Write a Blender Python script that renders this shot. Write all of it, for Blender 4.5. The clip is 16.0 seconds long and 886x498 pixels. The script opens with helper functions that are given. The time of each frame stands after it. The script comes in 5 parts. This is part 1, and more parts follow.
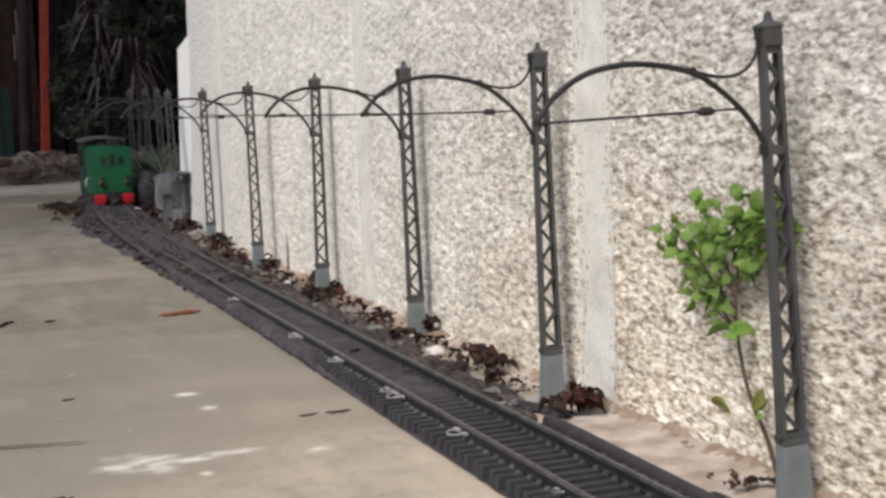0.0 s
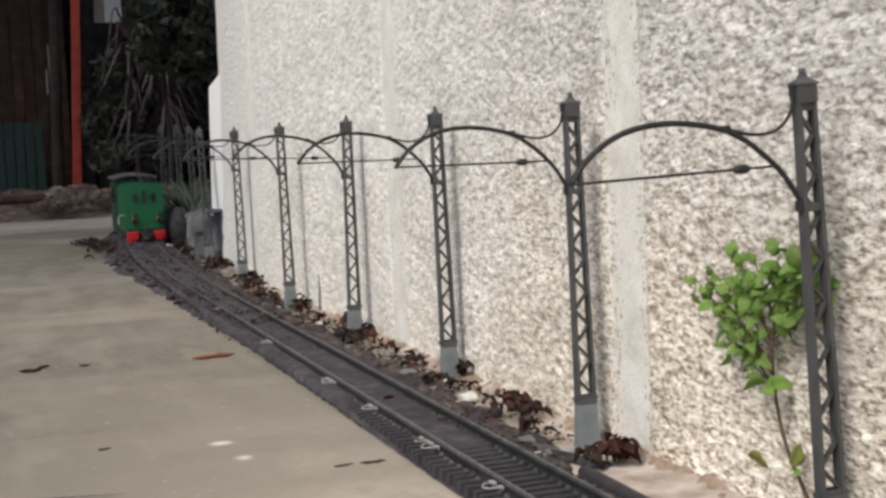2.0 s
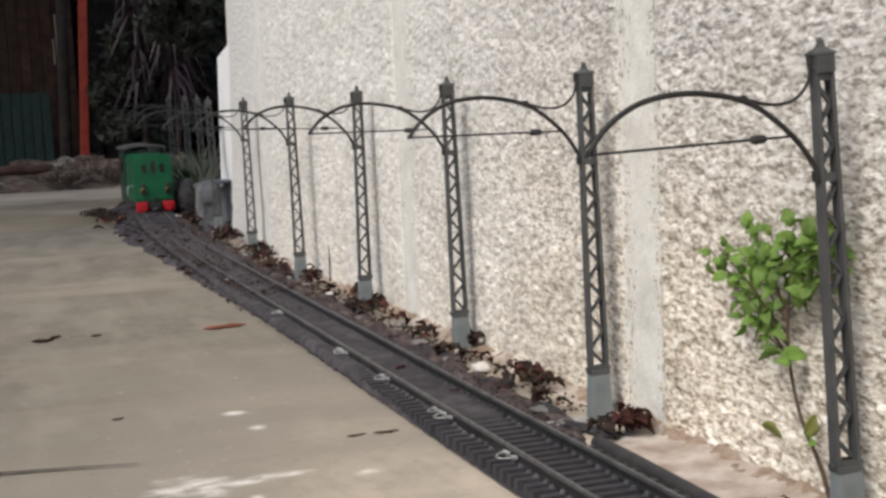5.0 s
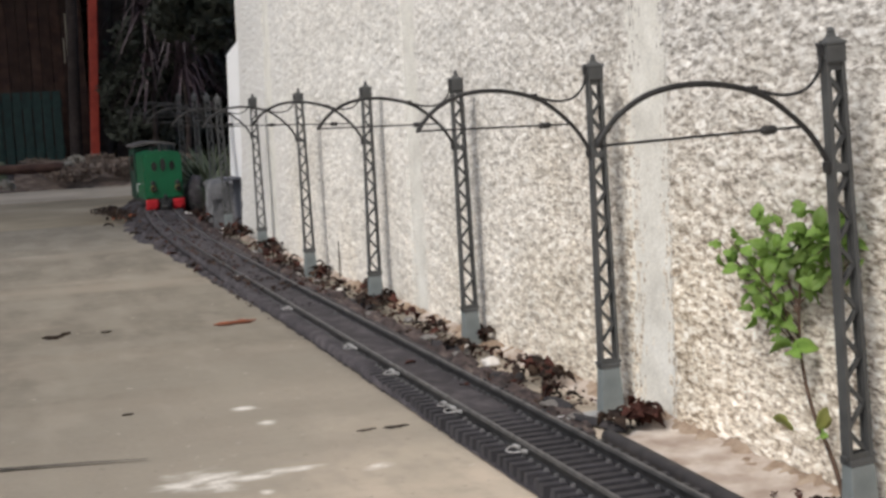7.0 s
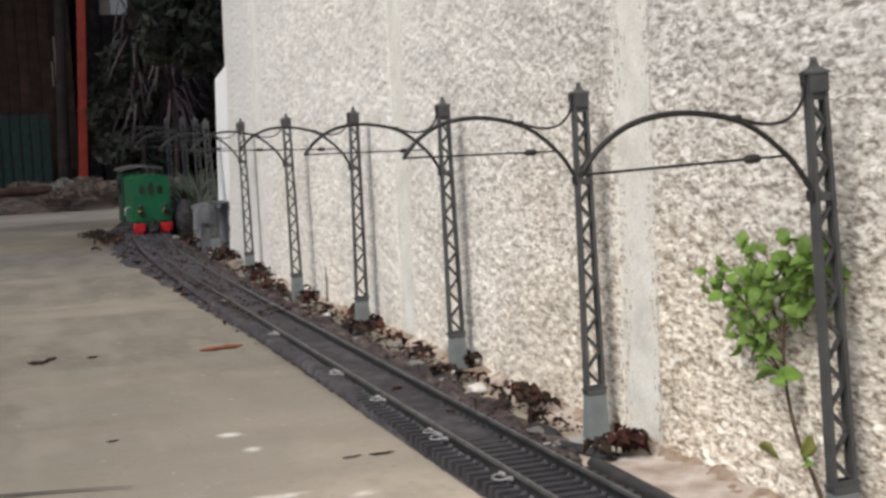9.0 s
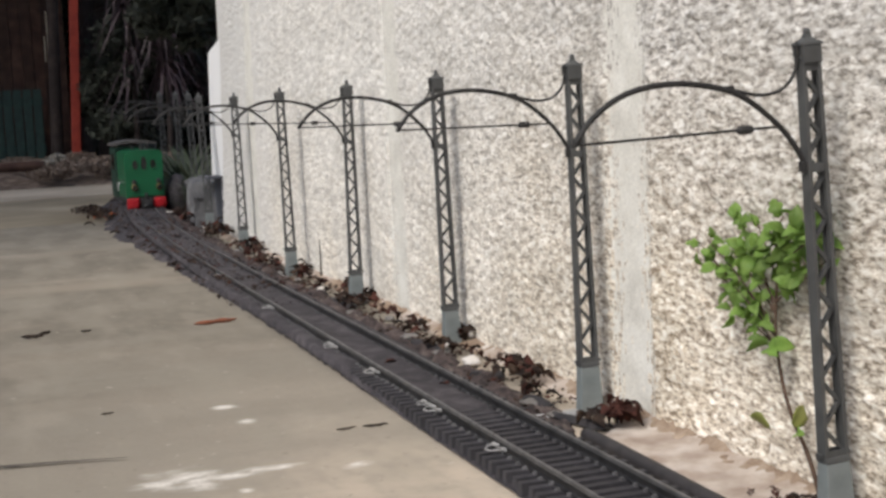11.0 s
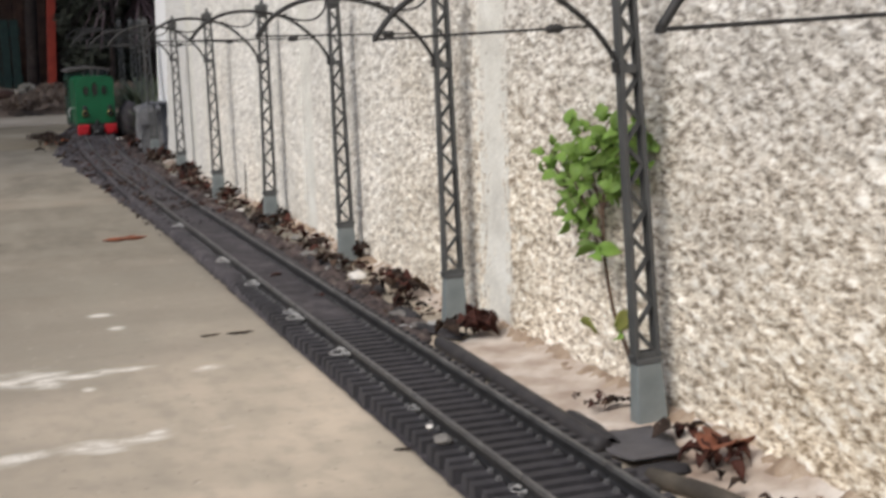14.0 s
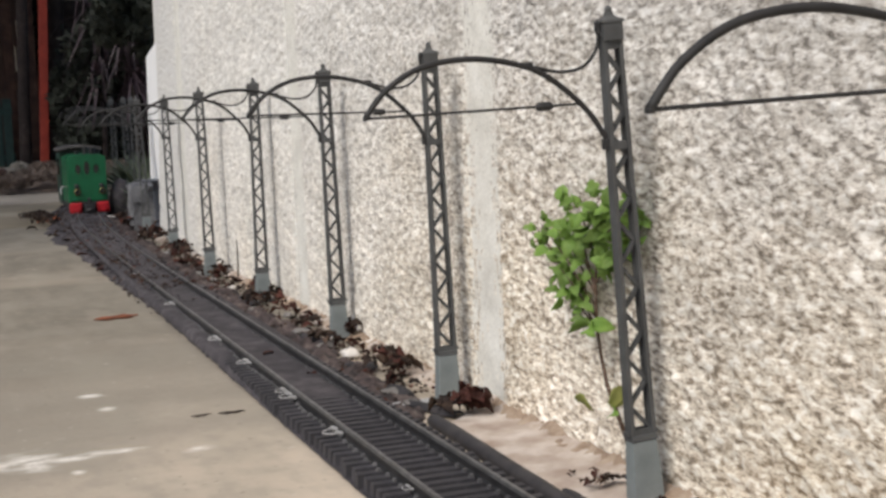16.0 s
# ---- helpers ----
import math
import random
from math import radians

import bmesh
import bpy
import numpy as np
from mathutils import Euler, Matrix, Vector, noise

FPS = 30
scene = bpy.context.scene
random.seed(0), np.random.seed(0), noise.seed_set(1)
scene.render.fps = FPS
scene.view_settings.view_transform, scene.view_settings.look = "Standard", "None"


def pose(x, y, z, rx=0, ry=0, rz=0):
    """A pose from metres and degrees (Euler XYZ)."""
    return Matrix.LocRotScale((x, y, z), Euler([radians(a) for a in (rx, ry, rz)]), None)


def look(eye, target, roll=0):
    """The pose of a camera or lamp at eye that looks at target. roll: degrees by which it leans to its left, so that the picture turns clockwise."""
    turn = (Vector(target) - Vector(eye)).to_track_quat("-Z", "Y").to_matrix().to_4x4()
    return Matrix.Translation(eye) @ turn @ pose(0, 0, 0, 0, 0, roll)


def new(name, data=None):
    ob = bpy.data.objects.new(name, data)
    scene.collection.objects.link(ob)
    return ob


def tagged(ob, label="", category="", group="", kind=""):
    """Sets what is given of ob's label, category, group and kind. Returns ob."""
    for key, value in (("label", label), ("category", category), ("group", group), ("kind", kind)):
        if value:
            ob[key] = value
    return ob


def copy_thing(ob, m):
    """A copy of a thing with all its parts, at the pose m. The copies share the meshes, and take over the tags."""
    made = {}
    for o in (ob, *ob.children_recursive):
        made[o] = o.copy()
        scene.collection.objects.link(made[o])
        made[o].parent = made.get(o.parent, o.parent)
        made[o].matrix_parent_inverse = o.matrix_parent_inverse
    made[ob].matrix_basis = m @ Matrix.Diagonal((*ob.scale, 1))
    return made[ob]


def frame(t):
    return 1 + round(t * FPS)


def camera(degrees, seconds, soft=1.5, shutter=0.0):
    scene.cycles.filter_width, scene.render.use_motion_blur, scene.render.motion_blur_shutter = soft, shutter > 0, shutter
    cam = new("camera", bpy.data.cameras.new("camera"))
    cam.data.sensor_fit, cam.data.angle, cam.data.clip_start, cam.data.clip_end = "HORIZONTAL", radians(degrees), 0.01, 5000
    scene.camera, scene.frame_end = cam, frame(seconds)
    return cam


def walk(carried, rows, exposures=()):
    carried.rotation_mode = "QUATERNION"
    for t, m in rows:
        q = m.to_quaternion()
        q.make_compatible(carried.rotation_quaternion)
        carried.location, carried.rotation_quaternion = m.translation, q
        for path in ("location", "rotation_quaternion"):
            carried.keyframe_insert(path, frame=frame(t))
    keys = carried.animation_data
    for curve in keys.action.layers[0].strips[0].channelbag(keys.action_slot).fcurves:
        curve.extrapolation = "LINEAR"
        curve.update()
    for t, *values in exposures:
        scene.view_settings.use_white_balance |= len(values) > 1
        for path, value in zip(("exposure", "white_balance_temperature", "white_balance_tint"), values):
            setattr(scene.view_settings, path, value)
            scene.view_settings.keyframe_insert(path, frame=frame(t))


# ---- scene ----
cam = camera(37.0, 16.0, soft=3.0, shutter=0.4)
PATH = [
    (0, (-0.4796, -0.6633, 0.2563), (0.2179, 1.1984, 0.0384), -2.19),
    (0.5, (-0.4788, -0.6637, 0.2576), (0.1993, 1.2063, 0.0503), -2.38),
    (1, (-0.4814, -0.6630, 0.2606), (0.1826, 1.2134, 0.0653), -2.47),
    (1.5, (-0.4837, -0.6599, 0.2639), (0.1690, 1.2209, 0.0733), -2.52),
    (2, (-0.4827, -0.6620, 0.2756), (0.1772, 1.2178, 0.1003), -2.65),
    (2.5, (-0.4856, -0.6619, 0.2738), (0.1712, 1.2170, 0.0781), -2.28),
    (3, (-0.4868, -0.6614, 0.2742), (0.1546, 1.2199, 0.0521), -2.09),
    (3.5, (-0.4874, -0.6634, 0.2773), (0.1533, 1.2183, 0.0563), -2.35),
    (4, (-0.4874, -0.6617, 0.2766), (0.1623, 1.2175, 0.0609), -2.46),
    (6.5, (-0.4868, -0.6580, 0.2737), (0.1492, 1.2248, 0.0488), -3.01),
    (7, (-0.4855, -0.6568, 0.2723), (0.1462, 1.2278, 0.0504), -2.93),
    (7.5, (-0.4855, -0.6577, 0.2739), (0.1461, 1.2272, 0.0542), -2.95),
    (8, (-0.4854, -0.6586, 0.2763), (0.1530, 1.2247, 0.0631), -3.04),
    (8.5, (-0.4855, -0.6589, 0.2756), (0.1622, 1.2231, 0.0789), -2.95),
    (9, (-0.4836, -0.6582, 0.2751), (0.1670, 1.2237, 0.0872), -2.80),
    (11.5, (-0.4849, -0.6624, 0.2715), (0.1720, 1.2114, 0.0319), -2.78),
    (12, (-0.4905, -0.6667, 0.2652), (0.1634, 1.2050, 0.0031), -2.74),
    (12.5, (-0.4780, -0.6713, 0.2448), (0.1586, 1.1979, -0.0725), -2.86),
    (13, (-0.4431, -0.6837, 0.2408), (0.1367, 1.1933, -0.1343), -3.35),
    (13.5, (-0.4091, -0.6934, 0.2377), (0.1746, 1.1803, -0.1481), -2.62),
    (14, (-0.3844, -0.7024, 0.2414), (0.2728, 1.1607, -0.0696), -1.93),
    (14.5, (-0.3808, -0.7012, 0.2436), (0.3270, 1.1516, -0.0138), -1.78),
    (15, (-0.3827, -0.7020, 0.2443), (0.3332, 1.1527, 0.0259), -1.97),
    (15.5, (-0.3832, -0.7000, 0.2459), (0.3014, 1.1689, 0.0491), -2.25),
    (16, (-0.3833, -0.6999, 0.2437), (0.2935, 1.1713, 0.0421), -2.44),
]
walk(cam, [(t, look(eye, target, roll)) for t, eye, target, roll in PATH])

# ---- world and sun ----
SUN_WAY = Vector((0.38, 0.285, -0.50)).normalized()
world = bpy.data.worlds.new("sky")
scene.world = world
world.use_nodes = True
_wn = world.node_tree
_sky = _wn.nodes.new("ShaderNodeTexSky")
_sky.sky_type, _sky.sun_disc = "NISHITA", False
_sky.sun_elevation = math.asin(-SUN_WAY.z)
_sky.sun_rotation = math.atan2(-SUN_WAY.x, -SUN_WAY.y)
_sky.air_density, _sky.dust_density = 1.0, 2.5
_bg = _wn.nodes["Background"]
_wn.links.new(_sky.outputs[0], _bg.inputs["Color"])
_bg.inputs["Strength"].default_value = 0.13
_sun = bpy.data.lights.new("sun", "SUN")
_sun.energy, _sun.angle, _sun.color = 2.85, radians(24.0), (1.0, 0.965, 0.92)
sun = new("sun", _sun)
sun.matrix_world = look((0, 0, 6), Vector((0, 0, 6)) + SUN_WAY)
scene.view_settings.exposure = -0.20

# ---- materials ----


def material(name, colours, scale=20.0, rough=0.8, bump=0.3, fine=0.0, metal=0.0, spread=0.0, translucent=0.0, ramp=(0.3, 0.7), detail=6.0, bump_scale=4.0, depth=0.002, island=0.0):
    """Noise-mixed colours at two scales, with a fine relief. spread: lightness that differs from piece to piece."""
    m = bpy.data.materials.new(name)
    m.use_nodes = True
    nt = m.node_tree
    bsdf = nt.nodes["Principled BSDF"]
    tc = nt.nodes.new("ShaderNodeTexCoord")
    n1 = nt.nodes.new("ShaderNodeTexNoise")
    n1.inputs["Scale"].default_value, n1.inputs["Detail"].default_value = scale, detail
    nt.links.new(tc.outputs["Object"], n1.inputs["Vector"])
    cr = nt.nodes.new("ShaderNodeValToRGB")
    while len(cr.color_ramp.elements) < len(colours):
        cr.color_ramp.elements.new(0.5)
    for i, (e, c) in enumerate(zip(cr.color_ramp.elements, colours)):
        e.position = ramp[0] + (ramp[1] - ramp[0]) * i / max(1, len(colours) - 1)
        e.color = (*c, 1)
    nt.links.new(n1.outputs["Fac"], cr.inputs["Fac"])
    n2 = nt.nodes.new("ShaderNodeTexNoise")
    n2.inputs["Scale"].default_value, n2.inputs["Detail"].default_value = scale * bump_scale * 3, 4.0
    nt.links.new(tc.outputs["Object"], n2.inputs["Vector"])
    out = cr.outputs["Color"]
    hsv = nt.nodes.new("ShaderNodeHueSaturation")
    nt.links.new(out, hsv.inputs["Color"])
    value = nt.nodes.new("ShaderNodeMath")
    value.operation = "MULTIPLY_ADD"
    value.inputs[1].default_value = fine
    value.inputs[2].default_value = 1.0 - fine * 0.5
    nt.links.new(n2.outputs["Fac"], value.inputs[0])
    if spread:
        info = nt.nodes.new("ShaderNodeObjectInfo")
        more = nt.nodes.new("ShaderNodeMath")
        more.operation = "MULTIPLY_ADD"
        more.inputs[1].default_value = spread
        more.inputs[2].default_value = -spread * 0.5
        nt.links.new(info.outputs["Random"], more.inputs[0])
        add = nt.nodes.new("ShaderNodeMath")
        nt.links.new(value.outputs[0], add.inputs[0])
        nt.links.new(more.outputs[0], add.inputs[1])
        value = add
    if island:
        bsdf.inputs["Specular IOR Level"].default_value = 0.15
        geo = nt.nodes.new("ShaderNodeNewGeometry")
        more = nt.nodes.new("ShaderNodeMath")
        more.operation = "MULTIPLY_ADD"
        more.inputs[1].default_value = island
        more.inputs[2].default_value = -island * 0.5
        nt.links.new(geo.outputs["Random Per Island"], more.inputs[0])
        add = nt.nodes.new("ShaderNodeMath")
        nt.links.new(value.outputs[0], add.inputs[0])
        nt.links.new(more.outputs[0], add.inputs[1])
        value = add
    nt.links.new(value.outputs[0], hsv.inputs["Value"])
    nt.links.new(hsv.outputs["Color"], bsdf.inputs["Base Color"])
    bsdf.inputs["Roughness"].default_value, bsdf.inputs["Metallic"].default_value = rough, metal
    if bump:
        b = nt.nodes.new("ShaderNodeBump")
        b.inputs["Strength"].default_value, b.inputs["Distance"].default_value = bump, depth
        n3 = nt.nodes.new("ShaderNodeTexNoise")
        n3.inputs["Scale"].default_value, n3.inputs["Detail"].default_value = scale * bump_scale, 8.0
        nt.links.new(tc.outputs["Object"], n3.inputs["Vector"])
        nt.links.new(n3.outputs["Fac"], b.inputs["Height"])
        nt.links.new(b.outputs["Normal"], bsdf.inputs["Normal"])
    if translucent:
        tr = nt.nodes.new("ShaderNodeBsdfTranslucent")
        nt.links.new(hsv.outputs["Color"], tr.inputs["Color"])
        mix = nt.nodes.new("ShaderNodeMixShader")
        mix.inputs[0].default_value = translucent
        nt.links.new(bsdf.outputs[0], mix.inputs[1])
        nt.links.new(tr.outputs[0], mix.inputs[2])
        nt.links.new(mix.outputs[0], nt.nodes["Material Output"].inputs["Surface"])
    return m


def pebble_material():
    """Roughcast of pale grit and small flakes: cream and grey grains, dark specks between them, slow changes of tone."""
    m = bpy.data.materials.new("pebble_dash")
    m.use_nodes = True
    nt = m.node_tree
    bsdf = nt.nodes["Principled BSDF"]
    tc = nt.nodes.new("ShaderNodeTexCoord")

    def noise_at(scale, squash, detail, rough=0.5):
        mp = nt.nodes.new("ShaderNodeMapping")
        mp.inputs["Scale"].default_value = (1.0, squash, 1.0)
        nt.links.new(tc.outputs["Object"], mp.inputs["Vector"])
        n = nt.nodes.new("ShaderNodeTexNoise")
        n.inputs["Scale"].default_value, n.inputs["Detail"].default_value = scale, detail
        n.inputs["Roughness"].default_value = rough
        nt.links.new(mp.outputs[0], n.inputs["Vector"])
        return n.outputs["Fac"], mp.outputs[0]

    def ranged(value, a, b, c, d):
        r = nt.nodes.new("ShaderNodeMapRange")
        for k, v in zip((1, 2, 3, 4), (a, b, c, d)):
            r.inputs[k].default_value = v
        nt.links.new(value, r.inputs[0])
        return r.outputs[0]

    def both(kind, a, b):
        n = nt.nodes.new("ShaderNodeMath")
        n.operation = kind
        nt.links.new(a, n.inputs[0])
        nt.links.new(b, n.inputs[1])
        return n.outputs[0]

    grain, _ = noise_at(330, 0.42, 4, 0.60)
    flake, squashed = noise_at(150, 0.40, 4, 0.6)
    # Blobs of grit: each one a little lighter or darker, with dark gaps between them.
    bent = nt.nodes.new("ShaderNodeVectorMath")
    bent.operation = "MULTIPLY_ADD"
    swirl = nt.nodes.new("ShaderNodeTexNoise")
    swirl.inputs["Scale"].default_value, swirl.inputs["Detail"].default_value = 210, 3
    nt.links.new(squashed, swirl.inputs["Vector"])
    nt.links.new(swirl.outputs["Color"], bent.inputs[0])
    bent.inputs[1].default_value = (0.009, 0.009, 0.009)
    nt.links.new(squashed, bent.inputs[2])
    blobs = nt.nodes.new("ShaderNodeTexVoronoi")
    blobs.inputs["Scale"].default_value = 330
    nt.links.new(bent.outputs[0], blobs.inputs["Vector"])
    sep = nt.nodes.new("ShaderNodeSeparateColor")
    nt.links.new(blobs.outputs["Color"], sep.inputs[0])
    gap = ranged(blobs.outputs["Distance"], 0.38, 0.80, 0.0, 0.38)
    tone = both("ADD", ranged(grain, 0.32, 0.68, -0.10, 0.80), ranged(flake, 0.34, 0.66, 0.0, 0.38))
    tone = both("ADD", tone, ranged(sep.outputs[0], 0.0, 1.0, -0.06, 0.20))
    # Here and there a grain has fallen out and left a dark pit.
    pit = both("MULTIPLY", ranged(blobs.outputs["Distance"], 0.20, 0.6, 0.42, 0.0), ranged(sep.outputs[1], 0.16, 0.20, 1.0, 0.0))
    tone = both("SUBTRACT", both("SUBTRACT", tone, gap), pit)
    cr = nt.nodes.new("ShaderNodeValToRGB")
    stops = [(0.0, (0.24, 0.200, 0.160)), (0.17, (0.42, 0.362, 0.295)), (0.34, (0.60, 0.535, 0.455)), (0.58, (0.74, 0.682, 0.59)), (0.90, (0.94, 0.905, 0.835))]
    while len(cr.color_ramp.elements) < len(stops):
        cr.color_ramp.elements.new(0.5)
    for e, (p, c) in zip(cr.color_ramp.elements, stops):
        e.position, e.color = p, (*c, 1)
    nt.links.new(tone, cr.inputs["Fac"])
    # Shading painted into the tone: lighter and warmer low down, darker and greyer above.
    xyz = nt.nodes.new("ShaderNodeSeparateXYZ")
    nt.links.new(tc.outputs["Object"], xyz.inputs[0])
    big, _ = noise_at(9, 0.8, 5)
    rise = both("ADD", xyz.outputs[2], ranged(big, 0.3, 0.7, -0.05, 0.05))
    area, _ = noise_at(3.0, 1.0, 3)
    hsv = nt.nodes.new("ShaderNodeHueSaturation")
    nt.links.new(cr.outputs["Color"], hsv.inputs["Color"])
    # The same shading also darkens the near end, below y 0.12.
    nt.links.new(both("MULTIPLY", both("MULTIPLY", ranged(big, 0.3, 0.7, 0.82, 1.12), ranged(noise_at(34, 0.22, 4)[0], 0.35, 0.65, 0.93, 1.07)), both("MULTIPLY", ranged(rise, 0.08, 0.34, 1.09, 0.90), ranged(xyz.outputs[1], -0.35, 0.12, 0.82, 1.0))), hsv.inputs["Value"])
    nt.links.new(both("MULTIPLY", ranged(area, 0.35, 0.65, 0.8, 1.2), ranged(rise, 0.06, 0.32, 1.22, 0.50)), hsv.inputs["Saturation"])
    # The grain is mixed to an even pale tone further along and higher up.
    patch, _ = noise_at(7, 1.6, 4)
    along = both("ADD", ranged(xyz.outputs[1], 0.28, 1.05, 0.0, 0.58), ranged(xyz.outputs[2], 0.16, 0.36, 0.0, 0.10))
    far_pale = both("MULTIPLY", along, ranged(patch, 0.3, 0.65, 0.66, 1.12))
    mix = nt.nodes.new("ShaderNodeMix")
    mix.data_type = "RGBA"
    nt.links.new(far_pale, mix.inputs[0])
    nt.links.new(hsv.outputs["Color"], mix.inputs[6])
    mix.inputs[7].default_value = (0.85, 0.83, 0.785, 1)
    # Blotches a finger's width across, where the coat was thrown on unevenly.
    uneven = nt.nodes.new("ShaderNodeHueSaturation")
    nt.links.new(mix.outputs[2], uneven.inputs["Color"])
    nt.links.new(ranged(noise_at(75, 0.5, 3, 0.55)[0], 0.34, 0.66, 0.86, 1.13), uneven.inputs["Value"])
    nt.links.new(ranged(xyz.outputs[1], 0.12, 0.55, 0.2, 1.0), uneven.inputs["Fac"])
    # Mixed to an even grey towards the far end.
    far_grey = nt.nodes.new("ShaderNodeMix")
    far_grey.data_type = "RGBA"
    nt.links.new(ranged(xyz.outputs[1], 1.55, 1.95, 0.0, 0.8), far_grey.inputs[0])
    nt.links.new(uneven.outputs["Color"], far_grey.inputs[6])
    far_grey.inputs[7].default_value = (0.68, 0.67, 0.65, 1)
    nt.links.new(far_grey.outputs[2], bsdf.inputs["Base Color"])
    bsdf.inputs["Roughness"].default_value = 0.88
    b = nt.nodes.new("ShaderNodeBump")
    b.inputs["Strength"].default_value, b.inputs["Distance"].default_value = 0.30, 0.0010
    nt.links.new(tone, b.inputs["Height"])
    nt.links.new(b.outputs["Normal"], bsdf.inputs["Normal"])
    return m


def yard_concrete():
    """Weathered concrete: lighter beige and darker grey-brown areas, cross bands, and dried paint stains with ragged
    edges.
    """
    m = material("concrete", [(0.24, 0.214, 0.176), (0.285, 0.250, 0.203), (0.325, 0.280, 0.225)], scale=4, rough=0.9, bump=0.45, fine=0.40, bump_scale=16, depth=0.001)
    nt = m.node_tree
    bsdf = nt.nodes["Principled BSDF"]
    base = bsdf.inputs["Base Color"].links[0].from_socket
    tc = nt.nodes.new("ShaderNodeTexCoord")

    def noise_at(scale, squash=(1, 1, 1), detail=5.0):
        mp = nt.nodes.new("ShaderNodeMapping")
        mp.inputs["Scale"].default_value = squash
        nt.links.new(tc.outputs["Object"], mp.inputs["Vector"])
        n = nt.nodes.new("ShaderNodeTexNoise")
        n.inputs["Scale"].default_value, n.inputs["Detail"].default_value = scale, detail
        nt.links.new(mp.outputs[0], n.inputs["Vector"])
        return n.outputs["Fac"]

    def ranged(value, a, b, c, d):
        r = nt.nodes.new("ShaderNodeMapRange")
        r.interpolation_type = "SMOOTHSTEP"
        for k, v in zip((1, 2, 3, 4), (a, b, c, d)):
            r.inputs[k].default_value = v
        nt.links.new(value, r.inputs[0])
        return r.outputs[0]

    def math_of(kind, a, b):
        n = nt.nodes.new("ShaderNodeMath")
        n.operation = kind
        for k, v in enumerate((a, b)):
            if isinstance(v, (int, float)):
                n.inputs[k].default_value = v
            else:
                nt.links.new(v, n.inputs[k])
        return n.outputs[0]

    def over(factor, under, colour):
        mix = nt.nodes.new("ShaderNodeMix")
        mix.data_type = "RGBA"
        nt.links.new(factor, mix.inputs[0])
        nt.links.new(under, mix.inputs[6])
        mix.inputs[7].default_value = (*colour, 1)
        return mix.outputs[2]

    xyz = nt.nodes.new("ShaderNodeSeparateXYZ")
    nt.links.new(tc.outputs["Object"], xyz.inputs[0])
    # Lighter beside the track, darker towards the trees and away from the wall.
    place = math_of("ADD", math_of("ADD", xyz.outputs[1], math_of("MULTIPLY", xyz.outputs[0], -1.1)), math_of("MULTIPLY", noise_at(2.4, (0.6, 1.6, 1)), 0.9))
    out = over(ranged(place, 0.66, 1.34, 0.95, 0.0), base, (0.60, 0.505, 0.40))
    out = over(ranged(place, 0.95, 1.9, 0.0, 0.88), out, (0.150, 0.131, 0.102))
    bands = ranged(noise_at(3.2, (0.5, 3.0, 1)), 0.42, 0.68, 0.0, 0.5)
    out = over(bands, out, (0.245, 0.22, 0.178))
    pink = ranged(noise_at(2.0, (0.8, 2.2, 1)), 0.5, 0.72, 0.0, 0.5)
    out = over(pink, out, (0.38, 0.315, 0.245))
    mottle = ranged(noise_at(13, (1.2, 0.4, 1), 6), 0.34, 0.74, 0.0, 0.58)
    out = over(mottle, out, (0.30, 0.27, 0.217))
    pale = ranged(noise_at(17, (1.1, 0.45, 1), 5), 0.52, 0.72, 0.0, 0.16)
    out = over(pale, out, (0.50, 0.44, 0.36))
    worn = ranged(noise_at(70, (0.9, 0.6, 1), 4), 0.40, 0.74, 0.0, 0.38)
    out = over(worn, out, (0.27, 0.24, 0.195))
    chips = ranged(noise_at(95, (0.8, 0.8, 1), 3), 0.67, 0.76, 0.0, 0.5)
    out = over(chips, out, (0.58, 0.52, 0.44))
    specks = ranged(noise_at(150, (0.7, 1, 1), 2), 0.66, 0.74, 0.0, 0.5)
    out = over(specks, out, (0.15, 0.135, 0.11))
    ragged = noise_at(48, (0.5, 1, 1), 6)
    fine = noise_at(300, (1, 1, 1), 3)
    stain = None
    for cx, cy, turn, half, wide in ((-0.405, 0.101, 16, 0.044, 0.012), (-0.368, 0.115, 24, 0.034, 0.018), (-0.335, 0.118, -8, 0.046, 0.020), (-0.302, 0.121, 20, 0.026, 0.014), (-0.286, 0.135, 45, 0.024, 0.009), (-0.352, 0.318, 8, 0.036, 0.046), (-0.372, 0.308, 4, 0.026, 0.022), (-0.316, 0.308, 8, 0.044, 0.016), (-0.284, 0.312, 4, 0.026, 0.009), (-0.227, 0.290, 0, 0.018, 0.012), (-0.288, 0.54, 0, 0.017, 0.014), (-0.277, 0.475, 0, 0.013, 0.012), (-0.243, 0.125, 0, 0.008, 0.006), (-0.319, 0.265, 0, 0.008, 0.010)):
        mp = nt.nodes.new("ShaderNodeMapping")
        mp.vector_type = "TEXTURE"
        mp.inputs["Location"].default_value = (cx, cy, 0)
        mp.inputs["Rotation"].default_value = (0, 0, radians(turn))
        mp.inputs["Scale"].default_value = (half, wide, 1)
        nt.links.new(tc.outputs["Object"], mp.inputs["Vector"])
        ln = nt.nodes.new("ShaderNodeVectorMath")
        ln.operation = "LENGTH"
        nt.links.new(mp.outputs[0], ln.inputs[0])
        d = math_of("ADD", ln.outputs["Value"], math_of("MULTIPLY", ragged, 1.8))
        one = ranged(d, 1.0, 1.85, 1.0, 0.0)
        stain = one if stain is None else math_of("MAXIMUM", stain, one)
